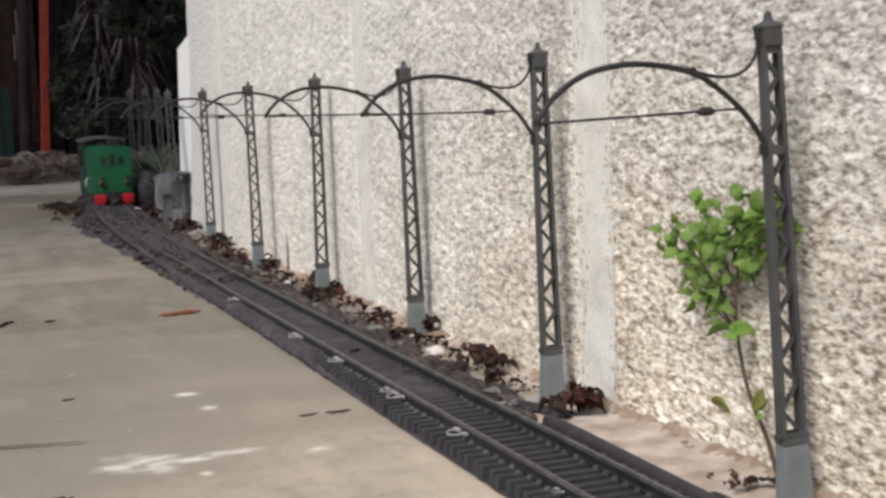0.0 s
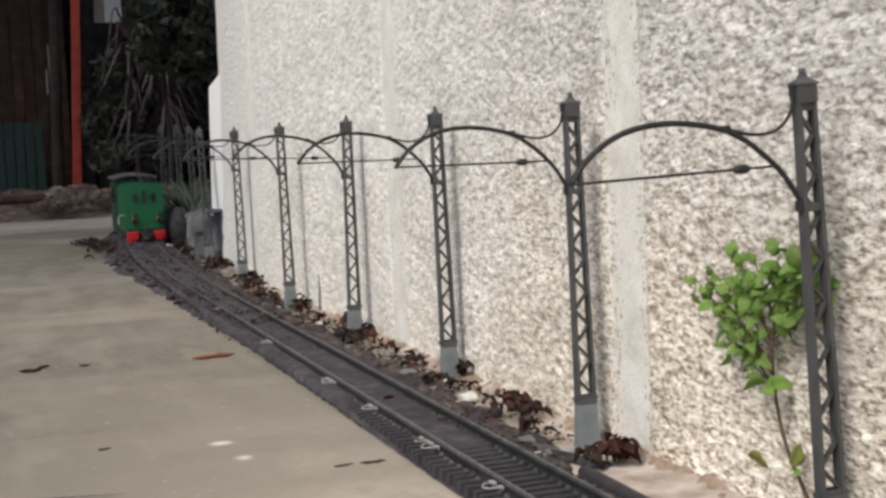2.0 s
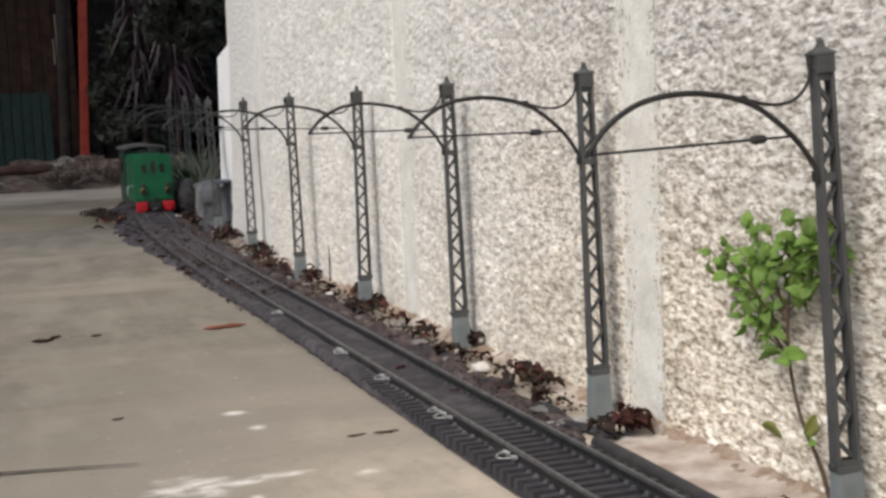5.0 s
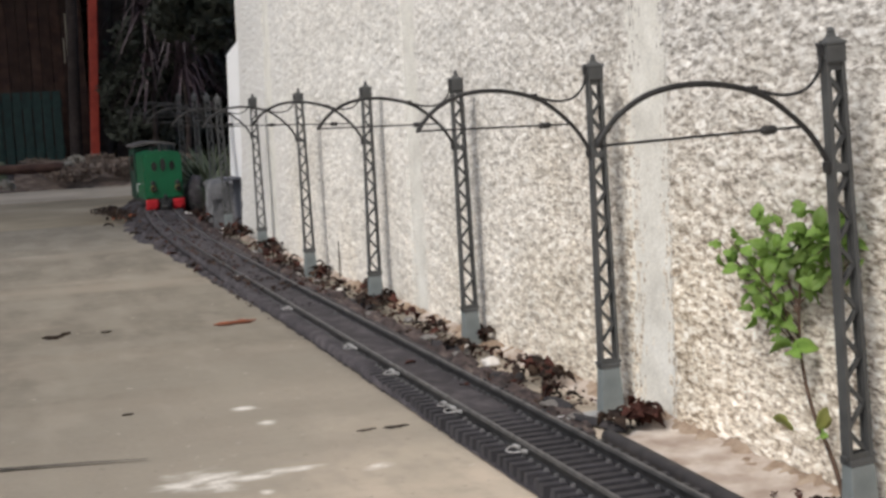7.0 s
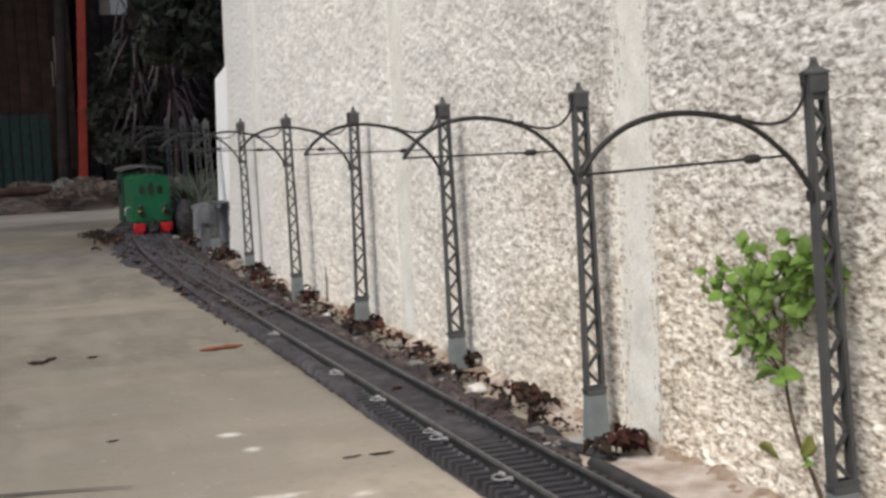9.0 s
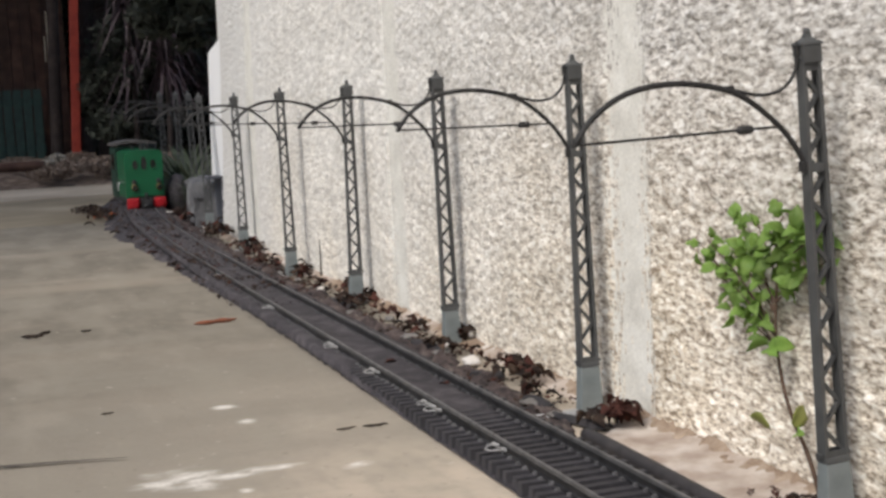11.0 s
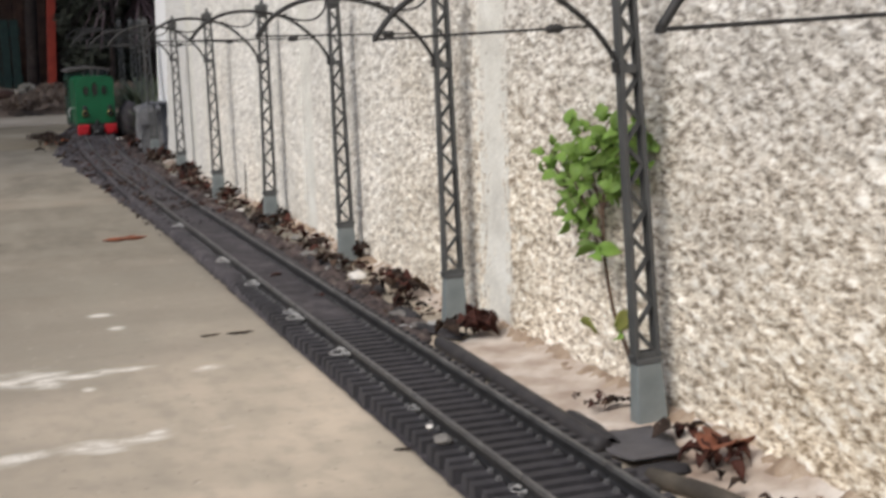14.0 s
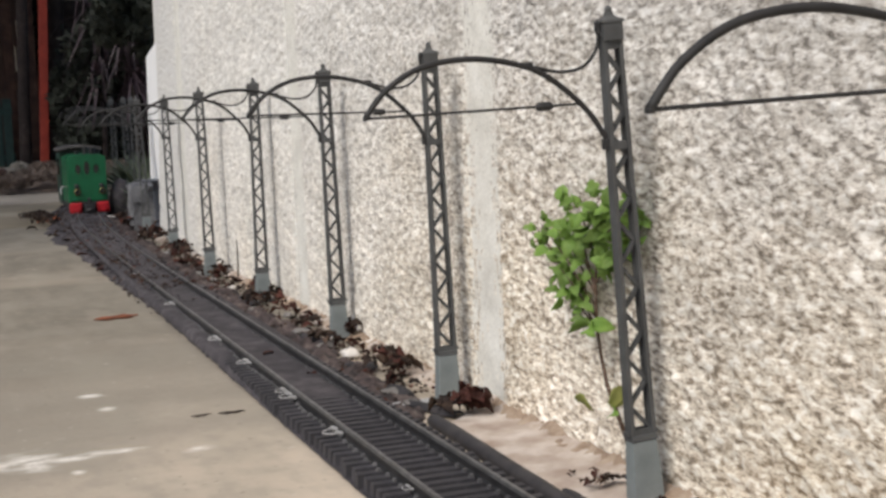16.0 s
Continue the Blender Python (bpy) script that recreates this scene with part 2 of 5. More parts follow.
    stain = math_of("MULTIPLY", stain, math_of("MULTIPLY", ranged(fine, 0.25, 0.6, 0.65, 1.0), ranged(noise_at(85, (0.6, 1, 1), 5), 0.36, 0.56, 0.25, 0.95)))
    out = over(stain, out, (0.78, 0.74, 0.68))
    nt.links.new(out, bsdf.inputs["Base Color"])
    return m


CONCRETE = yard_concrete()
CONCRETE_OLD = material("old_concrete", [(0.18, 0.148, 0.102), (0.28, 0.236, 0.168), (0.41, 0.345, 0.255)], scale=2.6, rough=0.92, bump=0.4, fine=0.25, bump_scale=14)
CONCRETE_PALE = material("pale_concrete", [(0.27, 0.23, 0.18), (0.40, 0.345, 0.275), (0.50, 0.435, 0.35)], scale=3.0, rough=0.92, bump=0.4, fine=0.3, bump_scale=14)
SAND = material("sandy_mortar", [(0.27, 0.20, 0.155), (0.45, 0.375, 0.315), (0.66, 0.605, 0.55)], scale=24, rough=0.95, bump=0.5, fine=0.3)
SOIL = material("soil", [(0.05, 0.037, 0.028), (0.11, 0.08, 0.06), (0.17, 0.13, 0.10)], scale=8, rough=0.95, bump=0.6, fine=0.4, depth=0.01)
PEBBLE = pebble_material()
JOINT = material("joint_mortar", [(0.64, 0.622, 0.57), (0.75, 0.733, 0.675), (0.83, 0.815, 0.76)], scale=30, rough=0.9, bump=0.6, fine=0.6)
PLATE_PALE = material("pale_grey_plastic", [(0.28, 0.285, 0.29), (0.42, 0.42, 0.42)], scale=50, rough=0.6, bump=0.15, fine=0.2, depth=0.0004)
MAST_GREY = material("mast_grey_plastic", [(0.052, 0.053, 0.053), (0.086, 0.088, 0.088)], scale=60, rough=0.6, bump=0.15, fine=0.2, depth=0.0004)
BLOCK_GREY = material("block_grey_plastic", [(0.15, 0.172, 0.176), (0.215, 0.240, 0.240)], scale=50, rough=0.55, bump=0.12, fine=0.15, depth=0.0004)
ARM_GREY = material("arm_dark_grey_plastic", [(0.012, 0.0115, 0.0115), (0.028, 0.027, 0.027)], scale=80, rough=0.65, bump=0.1, depth=0.0003)
SLEEPER = material("sleeper_brown_plastic", [(0.023, 0.0215, 0.025), (0.052, 0.049, 0.055)], scale=90, rough=0.7, bump=0.3, fine=0.3, spread=0.35, depth=0.0006)
CHAIR = material("worn_rail_chair", [(0.070, 0.068, 0.070), (0.16, 0.156, 0.155)], scale=120, rough=0.6, bump=0.2, fine=0.3, spread=0.5, depth=0.0004)
# Light and shade painted on the rails: paler heads, darker webs.
RAIL = material("weathered_rail", [(0.030, 0.029, 0.030), (0.070, 0.067, 0.067)], scale=70, rough=0.45, metal=0.6, bump=0.15, fine=0.2, depth=0.0003)
RAIL_HEAD = material("lit_rail_head", [(0.095, 0.092, 0.093), (0.20, 0.195, 0.192)], scale=90, rough=0.45, metal=0.5, bump=0.15, fine=0.3, depth=0.0003)
SILVER = material("bright_metal", [(0.30, 0.295, 0.29), (0.70, 0.69, 0.68)], scale=200, rough=0.4, metal=0.35, bump=0.1, depth=0.0003)
DIRT = material("dark_ballast_dirt", [(0.028, 0.025, 0.028), (0.050, 0.044, 0.049), (0.095, 0.084, 0.090)], scale=50, rough=0.95, bump=0.7, fine=0.4)
DEBRIS = material("leaf_mould", [(0.0216, 0.0168, 0.0168), (0.0504, 0.036, 0.0348), (0.09, 0.0672, 0.0624), (0.162, 0.1344, 0.12)], scale=75, rough=0.95, bump=0.8, fine=0.4, ramp=(0.33, 0.72))
DRY_LEAF = material("dry_leaf", [(0.030, 0.012, 0.009), (0.056, 0.021, 0.016), (0.090, 0.039, 0.028)], scale=60, rough=0.75, bump=0.3, spread=0.4, depth=0.0006, island=1.1)
DARK_LEAF = material("dark_dry_leaf", [(0.016, 0.012, 0.011), (0.038, 0.026, 0.021), (0.085, 0.055, 0.038)], scale=60, rough=0.8, bump=0.3, spread=0.4, depth=0.0006, island=1.1)
RUST = material("rust_brown_leaf", [(0.14, 0.046, 0.024), (0.26, 0.088, 0.045)], scale=90, rough=0.8, bump=0.3, depth=0.0006)
EARTH = material("brown_earth", [(0.17, 0.115, 0.078), (0.30, 0.222, 0.16), (0.43, 0.345, 0.265)], scale=60, rough=0.95, bump=0.7, fine=0.5)
CRACK = material("dark_crack", [(0.035, 0.030, 0.026), (0.085, 0.072, 0.060)], scale=80, rough=0.95, bump=0.3)
TUBE_DARK = material("dark_grey_tube", [(0.024, 0.022, 0.025), (0.055, 0.050, 0.050)], scale=60, rough=0.7, bump=0.3, fine=0.3, depth=0.0006)
BARK_DARK = material("dark_rotten_bark", [(0.014, 0.013, 0.015), (0.028, 0.026, 0.029), (0.05, 0.044, 0.045)], scale=45, rough=0.75, bump=0.5, fine=0.3, depth=0.001)
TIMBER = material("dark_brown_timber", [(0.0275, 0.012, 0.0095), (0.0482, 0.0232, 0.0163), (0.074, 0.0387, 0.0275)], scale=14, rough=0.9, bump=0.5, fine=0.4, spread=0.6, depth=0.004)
BANK = material("brown_leaf_bank", [(0.085, 0.060, 0.046), (0.18, 0.132, 0.104), (0.29, 0.232, 0.19)], scale=26, rough=0.95, bump=0.9, fine=0.5, depth=0.01)
STRAW = material("pale_dry_prunings", [(0.22, 0.20, 0.17), (0.42, 0.39, 0.34)], scale=30, rough=0.9, bump=0.3)
SHEET = material("dusty_grey_sheet", [(0.075, 0.071, 0.076), (0.125, 0.119, 0.125)], scale=40, rough=0.75, bump=0.3, fine=0.4, depth=0.0008)
RED_LEAF = material("dark_red_leaf", [(0.10, 0.03, 0.028), (0.16, 0.05, 0.045)], scale=70, rough=0.7, bump=0.2, depth=0.0005)
ORANGE_LEAF = material("orange_leaf", [(0.42, 0.09, 0.03), (0.55, 0.16, 0.06)], scale=60, rough=0.7, bump=0.2, depth=0.0005)
PALE_LEAF = material("pale_dry_leaf", [(0.36, 0.19, 0.10), (0.52, 0.34, 0.22)], scale=60, rough=0.8, bump=0.3, depth=0.0005)
STONE = material("grey_stone", [(0.12, 0.112, 0.105), (0.25, 0.235, 0.22)], scale=60, rough=0.85, bump=0.4, spread=0.4)
WHITE_STONE = material("white_stone", [(0.62, 0.58, 0.53), (0.80, 0.77, 0.73)], scale=60, rough=0.8, bump=0.4)
GREEN_LEAF = material("fresh_leaf", [(0.18, 0.33, 0.055), (0.40, 0.56, 0.16)], scale=90, rough=0.5, bump=0.25, spread=0.5, translucent=0.55, depth=0.0005)
YELLOW_LEAF = material("yellow_green_leaf", [(0.26, 0.30, 0.07), (0.36, 0.36, 0.12)], scale=90, rough=0.55, bump=0.2, translucent=0.35, depth=0.0005)
STEM = material("brown_stem", [(0.06, 0.036, 0.025), (0.12, 0.075, 0.05)], scale=120, rough=0.8, bump=0.4, depth=0.0008)
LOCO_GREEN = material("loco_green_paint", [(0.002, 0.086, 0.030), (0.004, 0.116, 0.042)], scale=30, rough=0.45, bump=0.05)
# Darker copy of the loco green: the cab's shaded flank painted in.
LOCO_SHADED_GREEN = material("cab_shaded_green", [(0.004, 0.028, 0.016), (0.007, 0.042, 0.024)], scale=30, rough=0.5, bump=0.05)
LOCO_RED = material("loco_red_paint", [(0.36, 0.006, 0.012), (0.46, 0.010, 0.018)], scale=30, rough=0.45, bump=0.05)
BLACK = material("black_plastic", [(0.012, 0.012, 0.013), (0.025, 0.025, 0.026)], scale=40, rough=0.5, bump=0.1)
ROOF_GREY = material("dusty_grey_roof", [(0.055, 0.049, 0.047), (0.115, 0.103, 0.098)], scale=30, rough=0.8, bump=0.2)
BRASS = material("dull_brass", [(0.08, 0.065, 0.025), (0.14, 0.11, 0.045)], scale=60, rough=0.4, metal=0.7, bump=0.05)
GLASS_DARK = material("dark_window_glass", [(0.006, 0.008, 0.007), (0.012, 0.014, 0.012)], scale=20, rough=0.12, bump=0.0)
POST_RED = material("rust_red_paint", [(0.22, 0.024, 0.013), (0.36, 0.044, 0.024)], scale=16, rough=0.75, bump=0.3, fine=0.3)
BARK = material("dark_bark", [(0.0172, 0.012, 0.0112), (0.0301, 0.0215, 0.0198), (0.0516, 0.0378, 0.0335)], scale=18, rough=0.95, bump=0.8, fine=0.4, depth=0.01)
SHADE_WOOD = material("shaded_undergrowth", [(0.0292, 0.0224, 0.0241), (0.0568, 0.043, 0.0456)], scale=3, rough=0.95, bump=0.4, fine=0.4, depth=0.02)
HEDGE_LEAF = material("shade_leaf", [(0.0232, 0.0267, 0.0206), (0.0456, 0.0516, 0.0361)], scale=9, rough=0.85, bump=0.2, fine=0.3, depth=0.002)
CANOPY_LEAF = material("crown_leaf", [(0.03, 0.06, 0.018), (0.06, 0.10, 0.03)], scale=4, rough=0.6, bump=0.0)
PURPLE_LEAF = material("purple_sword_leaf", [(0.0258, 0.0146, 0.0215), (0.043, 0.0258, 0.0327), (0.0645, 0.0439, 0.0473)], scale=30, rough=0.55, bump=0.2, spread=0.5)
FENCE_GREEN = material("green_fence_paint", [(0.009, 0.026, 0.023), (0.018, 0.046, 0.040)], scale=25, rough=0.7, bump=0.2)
WHITE_RENDER = material("white_render", [(0.88, 0.88, 0.89), (0.93, 0.93, 0.93)], scale=8, rough=0.9, bump=0.2)
GREY_CEMENT = material("grey_cement", [(0.07, 0.070, 0.076), (0.13, 0.130, 0.136), (0.24, 0.238, 0.242)], scale=20, rough=0.9, bump=0.4, fine=0.3)
SLATE = material("blue_grey_slate", [(0.06, 0.065, 0.08), (0.12, 0.125, 0.145)], scale=20, rough=0.8, bump=0.3)
MOSS = material("grey_green_weed", [(0.06, 0.078, 0.045), (0.13, 0.15, 0.095)], scale=30, rough=0.85, bump=0.3)
TUBE_BROWN = material("brown_tube", [(0.036, 0.029, 0.023), (0.068, 0.057, 0.044), (0.12, 0.10, 0.077)], scale=40, rough=0.8, bump=0.5, fine=0.3)

# ---- mesh helpers ----


def mesh_of(name, bm, mat, smooth=False):
    bmesh.ops.recalc_face_normals(bm, faces=bm.faces)
    me = bpy.data.meshes.new(name)
    bm.to_mesh(me)
    bm.free()
    me.materials.append(mat)
    if smooth:
        me.shade_smooth()
    return me


def part(name, bm, mat, parent=None, label="", smooth=False):
    ob = new(name, mesh_of(name, bm, mat, smooth))
    if parent is not None:
        ob.parent = parent
    if label:
        ob["label"] = label
    return ob


def shared(name, me, parent, m=None):
    ob = new(name, me)
    ob.parent = parent
    if m is not None:
        ob.matrix_basis = m
    return ob


def empty(name, m, label, category, group="", kind=""):
    ob = new(name)
    ob.empty_display_size = 0.02
    ob.matrix_basis = m
    return tagged(ob, label, category, group, kind)


def box(bm, x0, x1, y0, y1, z0, z1, bevel=0.0, m=None):
    """A box, with its edges rounded off by bevel."""
    made = bmesh.ops.create_cube(bm, size=1.0)
    vs = made["verts"]
    for v in vs:
        v.co = Vector(((x0 + x1) / 2 + v.co.x * (x1 - x0), (y0 + y1) / 2 + v.co.y * (y1 - y0), (z0 + z1) / 2 + v.co.z * (z1 - z0)))
    if m is not None:
        bmesh.ops.transform(bm, matrix=m, verts=vs)
    if bevel:
        es = list({e for v in vs for e in v.link_edges})
        bmesh.ops.bevel(bm, geom=es, offset=bevel, segments=2, affect="EDGES", profile=0.6)
    return bm


def frustum(bm, low, high, z0, z1, bevel=0.0, x=0.0, y=0.0, shift=0.0):
    """A tapered block: low and high are its (width, depth) at z0 and z1."""
    vs = []
    for (w, d), z, s in ((low, z0, 0.0), (high, z1, shift)):
        for sx, sy in ((-1, -1), (1, -1), (1, 1), (-1, 1)):
            vs.append(bm.verts.new((x + s + sx * w / 2, y + sy * d / 2, z)))
    fs = [(3, 2, 1, 0), (4, 5, 6, 7)] + [(i, (i + 1) % 4, 4 + (i + 1) % 4, 4 + i) for i in range(4)]
    for f in fs:
        bm.faces.new([vs[i] for i in f])
    if bevel:
        es = list({e for v in vs for e in v.link_edges})
        bmesh.ops.bevel(bm, geom=es, offset=bevel, segments=2, affect="EDGES", profile=0.6)
    return bm


def tube(bm, pts, radii, sides=8, flat=1.0):
    """A tube along points; flat squeezes it sideways."""
    pts = [Vector(p) for p in pts]
    if not isinstance(radii, (list, tuple)):
        radii = [radii] * len(pts)
    rings = []
    ref = Vector((0, 1, 0))
    for i, p in enumerate(pts):
        d = (pts[min(i + 1, len(pts) - 1)] - pts[max(i - 1, 0)]).normalized()
        if abs(d.dot(ref)) > 0.95:
            ref = Vector((1, 0, 0))
        u = d.cross(ref).normalized()
        w = u.cross(d).normalized()
        rings.append([bm.verts.new(p + radii[i] * (math.cos(a) * u + flat * math.sin(a) * w)) for a in (2 * math.pi * k / sides for k in range(sides))])
    for a, b in zip(rings, rings[1:]):
        for k in range(sides):
            bm.faces.new((a[k], a[(k + 1) % sides], b[(k + 1) % sides], b[k]))
    bm.faces.new(rings[0][::-1])
    bm.faces.new(rings[-1])
    return bm


def smooth_line(pts, per=5):
    """Catmull-Rom through points."""
    pts = [Vector(p) for p in pts]
    out = []
    for i in range(len(pts) - 1):
        p0, p1, p2, p3 = pts[max(i - 1, 0)], pts[i], pts[i + 1], pts[min(i + 2, len(pts) - 1)]
        for k in range(per):
            t = k / per
            out.append(0.5 * (2 * p1 + (p2 - p0) * t + (2 * p0 - 5 * p1 + 4 * p2 - p3) * t * t + (3 * p1 - p0 - 3 * p2 + p3) * t ** 3))
    return out + [pts[-1]]


def strap(bm, a, b, wide, thick, y):
    """A flat bar in an x-z face at depth y."""
    a, b = Vector((a[0], y, a[1])), Vector((b[0], y, b[1]))
    d = (b - a).normalized()
    n = Vector((-d.z, 0, d.x)) * wide / 2
    t = Vector((0, thick / 2, 0))
    vs = [bm.verts.new(p) for p in (a - n - t, b - n - t, b + n - t, a + n - t, a - n + t, b - n + t, b + n + t, a + n + t)]
    for f in ((0, 1, 2, 3), (7, 6, 5, 4), (0, 4, 5, 1), (1, 5, 6, 2), (2, 6, 7, 3), (3, 7, 4, 0)):
        bm.faces.new([vs[i] for i in f])


def track_x(y):
    """The middle of the track: straight along the wall, then bending off to the right."""
    bend = min(max(0.0, y - 2.2), 0.72)
    return -0.108 + 0.07 * bend * bend + 0.10 * max(0.0, y - 2.92)


def track_z(y):
    """The track climbs a little onto a low mound of earth towards the garden."""
    t = min(1.0, max(0.0, (y - 1.7) / 1.6))
    return 0.03 * t * t * (3 - 2 * t)


def earth_z(x, y):
    """The height of the mound that the track lies on: it falls off to the slab on the open side."""
    off = track_x(y) - x - 0.046
    return track_z(y) * (min(1.0, max(0.0, 1 - off / 0.075)) if off > 0 else 1.0)


def track_pose(y, z=0.0, off=0.0):
    slope = (track_x(y + 0.01) - track_x(y - 0.01)) / 0.02
    return Matrix.Translation((track_x(y) + off, y, z + track_z(y))) @ Matrix.Rotation(-math.atan(slope), 4, "Z")


# ---- ground ----
bm = bmesh.new()
n = 24
edge = 400.0
rings = []
for r in (0.0, 6, 12, 30, 80, 200, edge):
    rings.append([bm.verts.new((r * math.cos(2 * math.pi * k / n), 4 + r * math.sin(2 * math.pi * k / n), -0.06)) for k in range(n)] if r else [bm.verts.new((0, 4, -0.06))])
for k in range(n):
    bm.faces.new((rings[0][0], rings[1][k], rings[1][(k + 1) % n]))
for a, b in zip(rings[1:], rings[2:]):
    for k in range(n):
        bm.faces.new((a[k], b[k], b[(k + 1) % n], a[(k + 1) % n]))
tagged(part("ground", bm, SOIL), "dark bare garden soil under the trees", "ground", kind="structure")


def slab(name, corners, z, thick, mat, label, cell=0.05, rough=0.0003):
    """A concrete slab with slightly uneven top, from its four corners in plan."""
    a, b, c, d = [Vector(p) for p in corners]
    nu = max(2, min(120, int((b - a).length / cell)))
    nv = max(2, min(120, int((d - a).length / cell)))
    bm = bmesh.new()
    grid = []
    for j in range(nv + 1):
        row = []
        for i in range(nu + 1):
            u, v = i / nu, j / nv
            p = (a * (1 - u) + b * u) * (1 - v) + (d * (1 - u) + c * u) * v
            row.append(bm.verts.new((p.x, p.y, z + rough * noise.noise((p.x * 7, p.y * 7, 0.3)))))
        grid.append(row)
    for j in range(nv):
        for i in range(nu):
            bm.faces.new((grid[j][i], grid[j][i + 1], grid[j + 1][i + 1], grid[j + 1][i]))
    rim = [grid[0][i] for i in range(nu + 1)] + [grid[j][nu] for j in range(1, nv + 1)] + [grid[nv][i] for i in range(nu - 1, -1, -1)] + [grid[j][0] for j in range(nv - 1, 0, -1)]
    low = [bm.verts.new((v.co.x, v.co.y, z - thick)) for v in rim]
    for k in range(len(rim)):
        q = (k + 1) % len(rim)
        bm.faces.new((rim[k], low[k], low[q], rim[q]))
    ob = part(name, bm, mat, smooth=False)
    return tagged(ob, label, "pavement", kind="structure")


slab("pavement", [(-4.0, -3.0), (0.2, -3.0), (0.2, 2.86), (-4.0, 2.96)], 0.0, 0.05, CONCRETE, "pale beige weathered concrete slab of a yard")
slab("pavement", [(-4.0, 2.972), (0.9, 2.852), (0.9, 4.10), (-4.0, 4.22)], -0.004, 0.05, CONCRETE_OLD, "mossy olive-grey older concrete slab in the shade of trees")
slab("pavement", [(-4.0, 4.232), (0.9, 4.112), (0.9, 4.80), (-4.0, 5.0)], -0.003, 0.05, CONCRETE_PALE, "paler strip of concrete in front of the leaf bank")

# ---- wall of roughcast ----
WALL_X, WALL_Y0, WALL_Y1, WALL_TOP, END_LEAN = 0.022, -0.62, 2.235, 2.2, 0.33
STRIPS = ((0.315, 0.060), (0.950, 0.052), (1.885, 0.09))


def rough_wall():
    step = 0.0022
    ys = np.arange(WALL_Y0, WALL_Y1 + step / 2, step)
    zs = np.arange(-0.02, 0.62, step)
    rng = np.random.default_rng(5)
    h = np.zeros((len(zs), len(ys)))
    for size, amount in ((1.5, 0.0005), (2.3, 0.0007), (12, 0.0003), (30, 0.0005)):
        g = rng.normal(0, 1, (int(len(zs) / size) + 3, int(len(ys) / size) + 3))
        zi, yi = np.arange(len(zs)) / size, np.arange(len(ys)) / (size * 1.9)
        z0, y0 = zi.astype(int), yi.astype(int)
        fz, fy = (zi - z0)[:, None], (yi - y0)[None, :]
        fz, fy = fz * fz * (3 - 2 * fz), fy * fy * (3 - 2 * fy)
        h += amount * ((g[np.ix_(z0, y0)] * (1 - fz) + g[np.ix_(z0 + 1, y0)] * fz) * (1 - fy) + (g[np.ix_(z0, y0 + 1)] * (1 - fz) + g[np.ix_(z0 + 1, y0 + 1)] * fz) * fy)
    keep = np.ones(len(ys))
    for y, wide in STRIPS:
        keep *= np.clip((np.abs(ys - y) - wide / 2) / 0.008, 0.04, 1)
    h = np.clip(h, -0.004, 0.006) * (keep * np.clip(1.25 - 0.75 * ys, 0.75, 1))[None, :]
    nz, ny = h.shape
    co = np.zeros((nz, ny, 3))
    co[..., 0] = WALL_X - h - 0.002 * keep[None, :]
    # The end of the wall is sheared back to fit its edge in the camera's view.
    co[..., 1] = ys[None, :] - END_LEAN * np.maximum(zs[:, None], 0) * np.clip((ys[None, :] - 1.75) / 0.4, 0, 1)
    co[..., 2] = zs[:, None]
    idx = np.arange(nz * ny).reshape(nz, ny)
    faces = np.stack([idx[:-1, :-1], idx[1:, :-1], idx[1:, 1:], idx[:-1, 1:]], -1).reshape(-1, 4)
    me = bpy.data.meshes.new("wall_east")
    me.from_pydata(co.reshape(-1, 3).tolist(), [], faces.tolist())
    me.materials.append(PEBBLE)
    me.materials.append(JOINT)
    mid = (ys[:-1] + ys[1:]) / 2
    smooth_face = np.zeros((nz - 1, len(mid)), bool)
    ragged = np.repeat(rng.normal(0, 0.0085, (nz // 4 + 1, len(mid))), 4, axis=0)[:nz - 1] + rng.normal(0, 0.0016, (nz - 1, len(mid)))
    for y, wide in STRIPS:
        smooth_face |= np.abs(mid - y)[None, :] + ragged < wide / 2
    me.polygons.foreach_set("material_index", smooth_face.astype(np.int32).ravel())
    me.polygons.foreach_set("use_smooth", np.ones(len(faces), bool))
    return new("wall_east", me)


east = tagged(rough_wall(), "cream pebble-dashed garden wall with smooth vertical joint strips", "wall", kind="structure")
bm = bmesh.new()
box(bm, WALL_X + 0.006, 0.24, -3.0, WALL_Y1, -0.05, WALL_TOP)
for v in bm.verts:
    if v.co.y > 2 and v.co.z > 0:
        v.co.y -= END_LEAN * min(v.co.z, 0.62)
core = part("masonry_core", bm, PEBBLE, east)
bm = bmesh.new()
box(bm, WALL_X - 0.002, WALL_X + 0.0055, -3.0, WALL_Y1, 0.615, WALL_TOP)
for v in bm.verts:
    if v.co.y > 2:
        v.co.y -= END_LEAN * min(v.co.z, 0.62)
part("upper_roughcast", bm, PEBBLE, east)
bm = bmesh.new()
box(bm, WALL_X - 0.002, WALL_X + 0.0055, -3.0, WALL_Y0 + 0.001, -0.02, 0.6145)
part("lower_roughcast", bm, PEBBLE, east)

# Sandy mortar fillet along the foot of the wall.
bm = bmesh.new()
prev = None
for i in range(240):
    y = -0.62 + i * 0.012
    if y > 2.22:
        break
    near = max(0.0, 1 - max(0.0, y - 0.27) / 0.04)
    w = (0.020 if y < 0.5 else 0.015) + 0.036 * near + 0.006 * noise.noise((y * 9, 2.0, 0)) + 0.004 * noise.noise((y * 40, 5.0, 0))
    hh = 0.006 + 0.004 * noise.noise((y * 14, 8.0, 0))
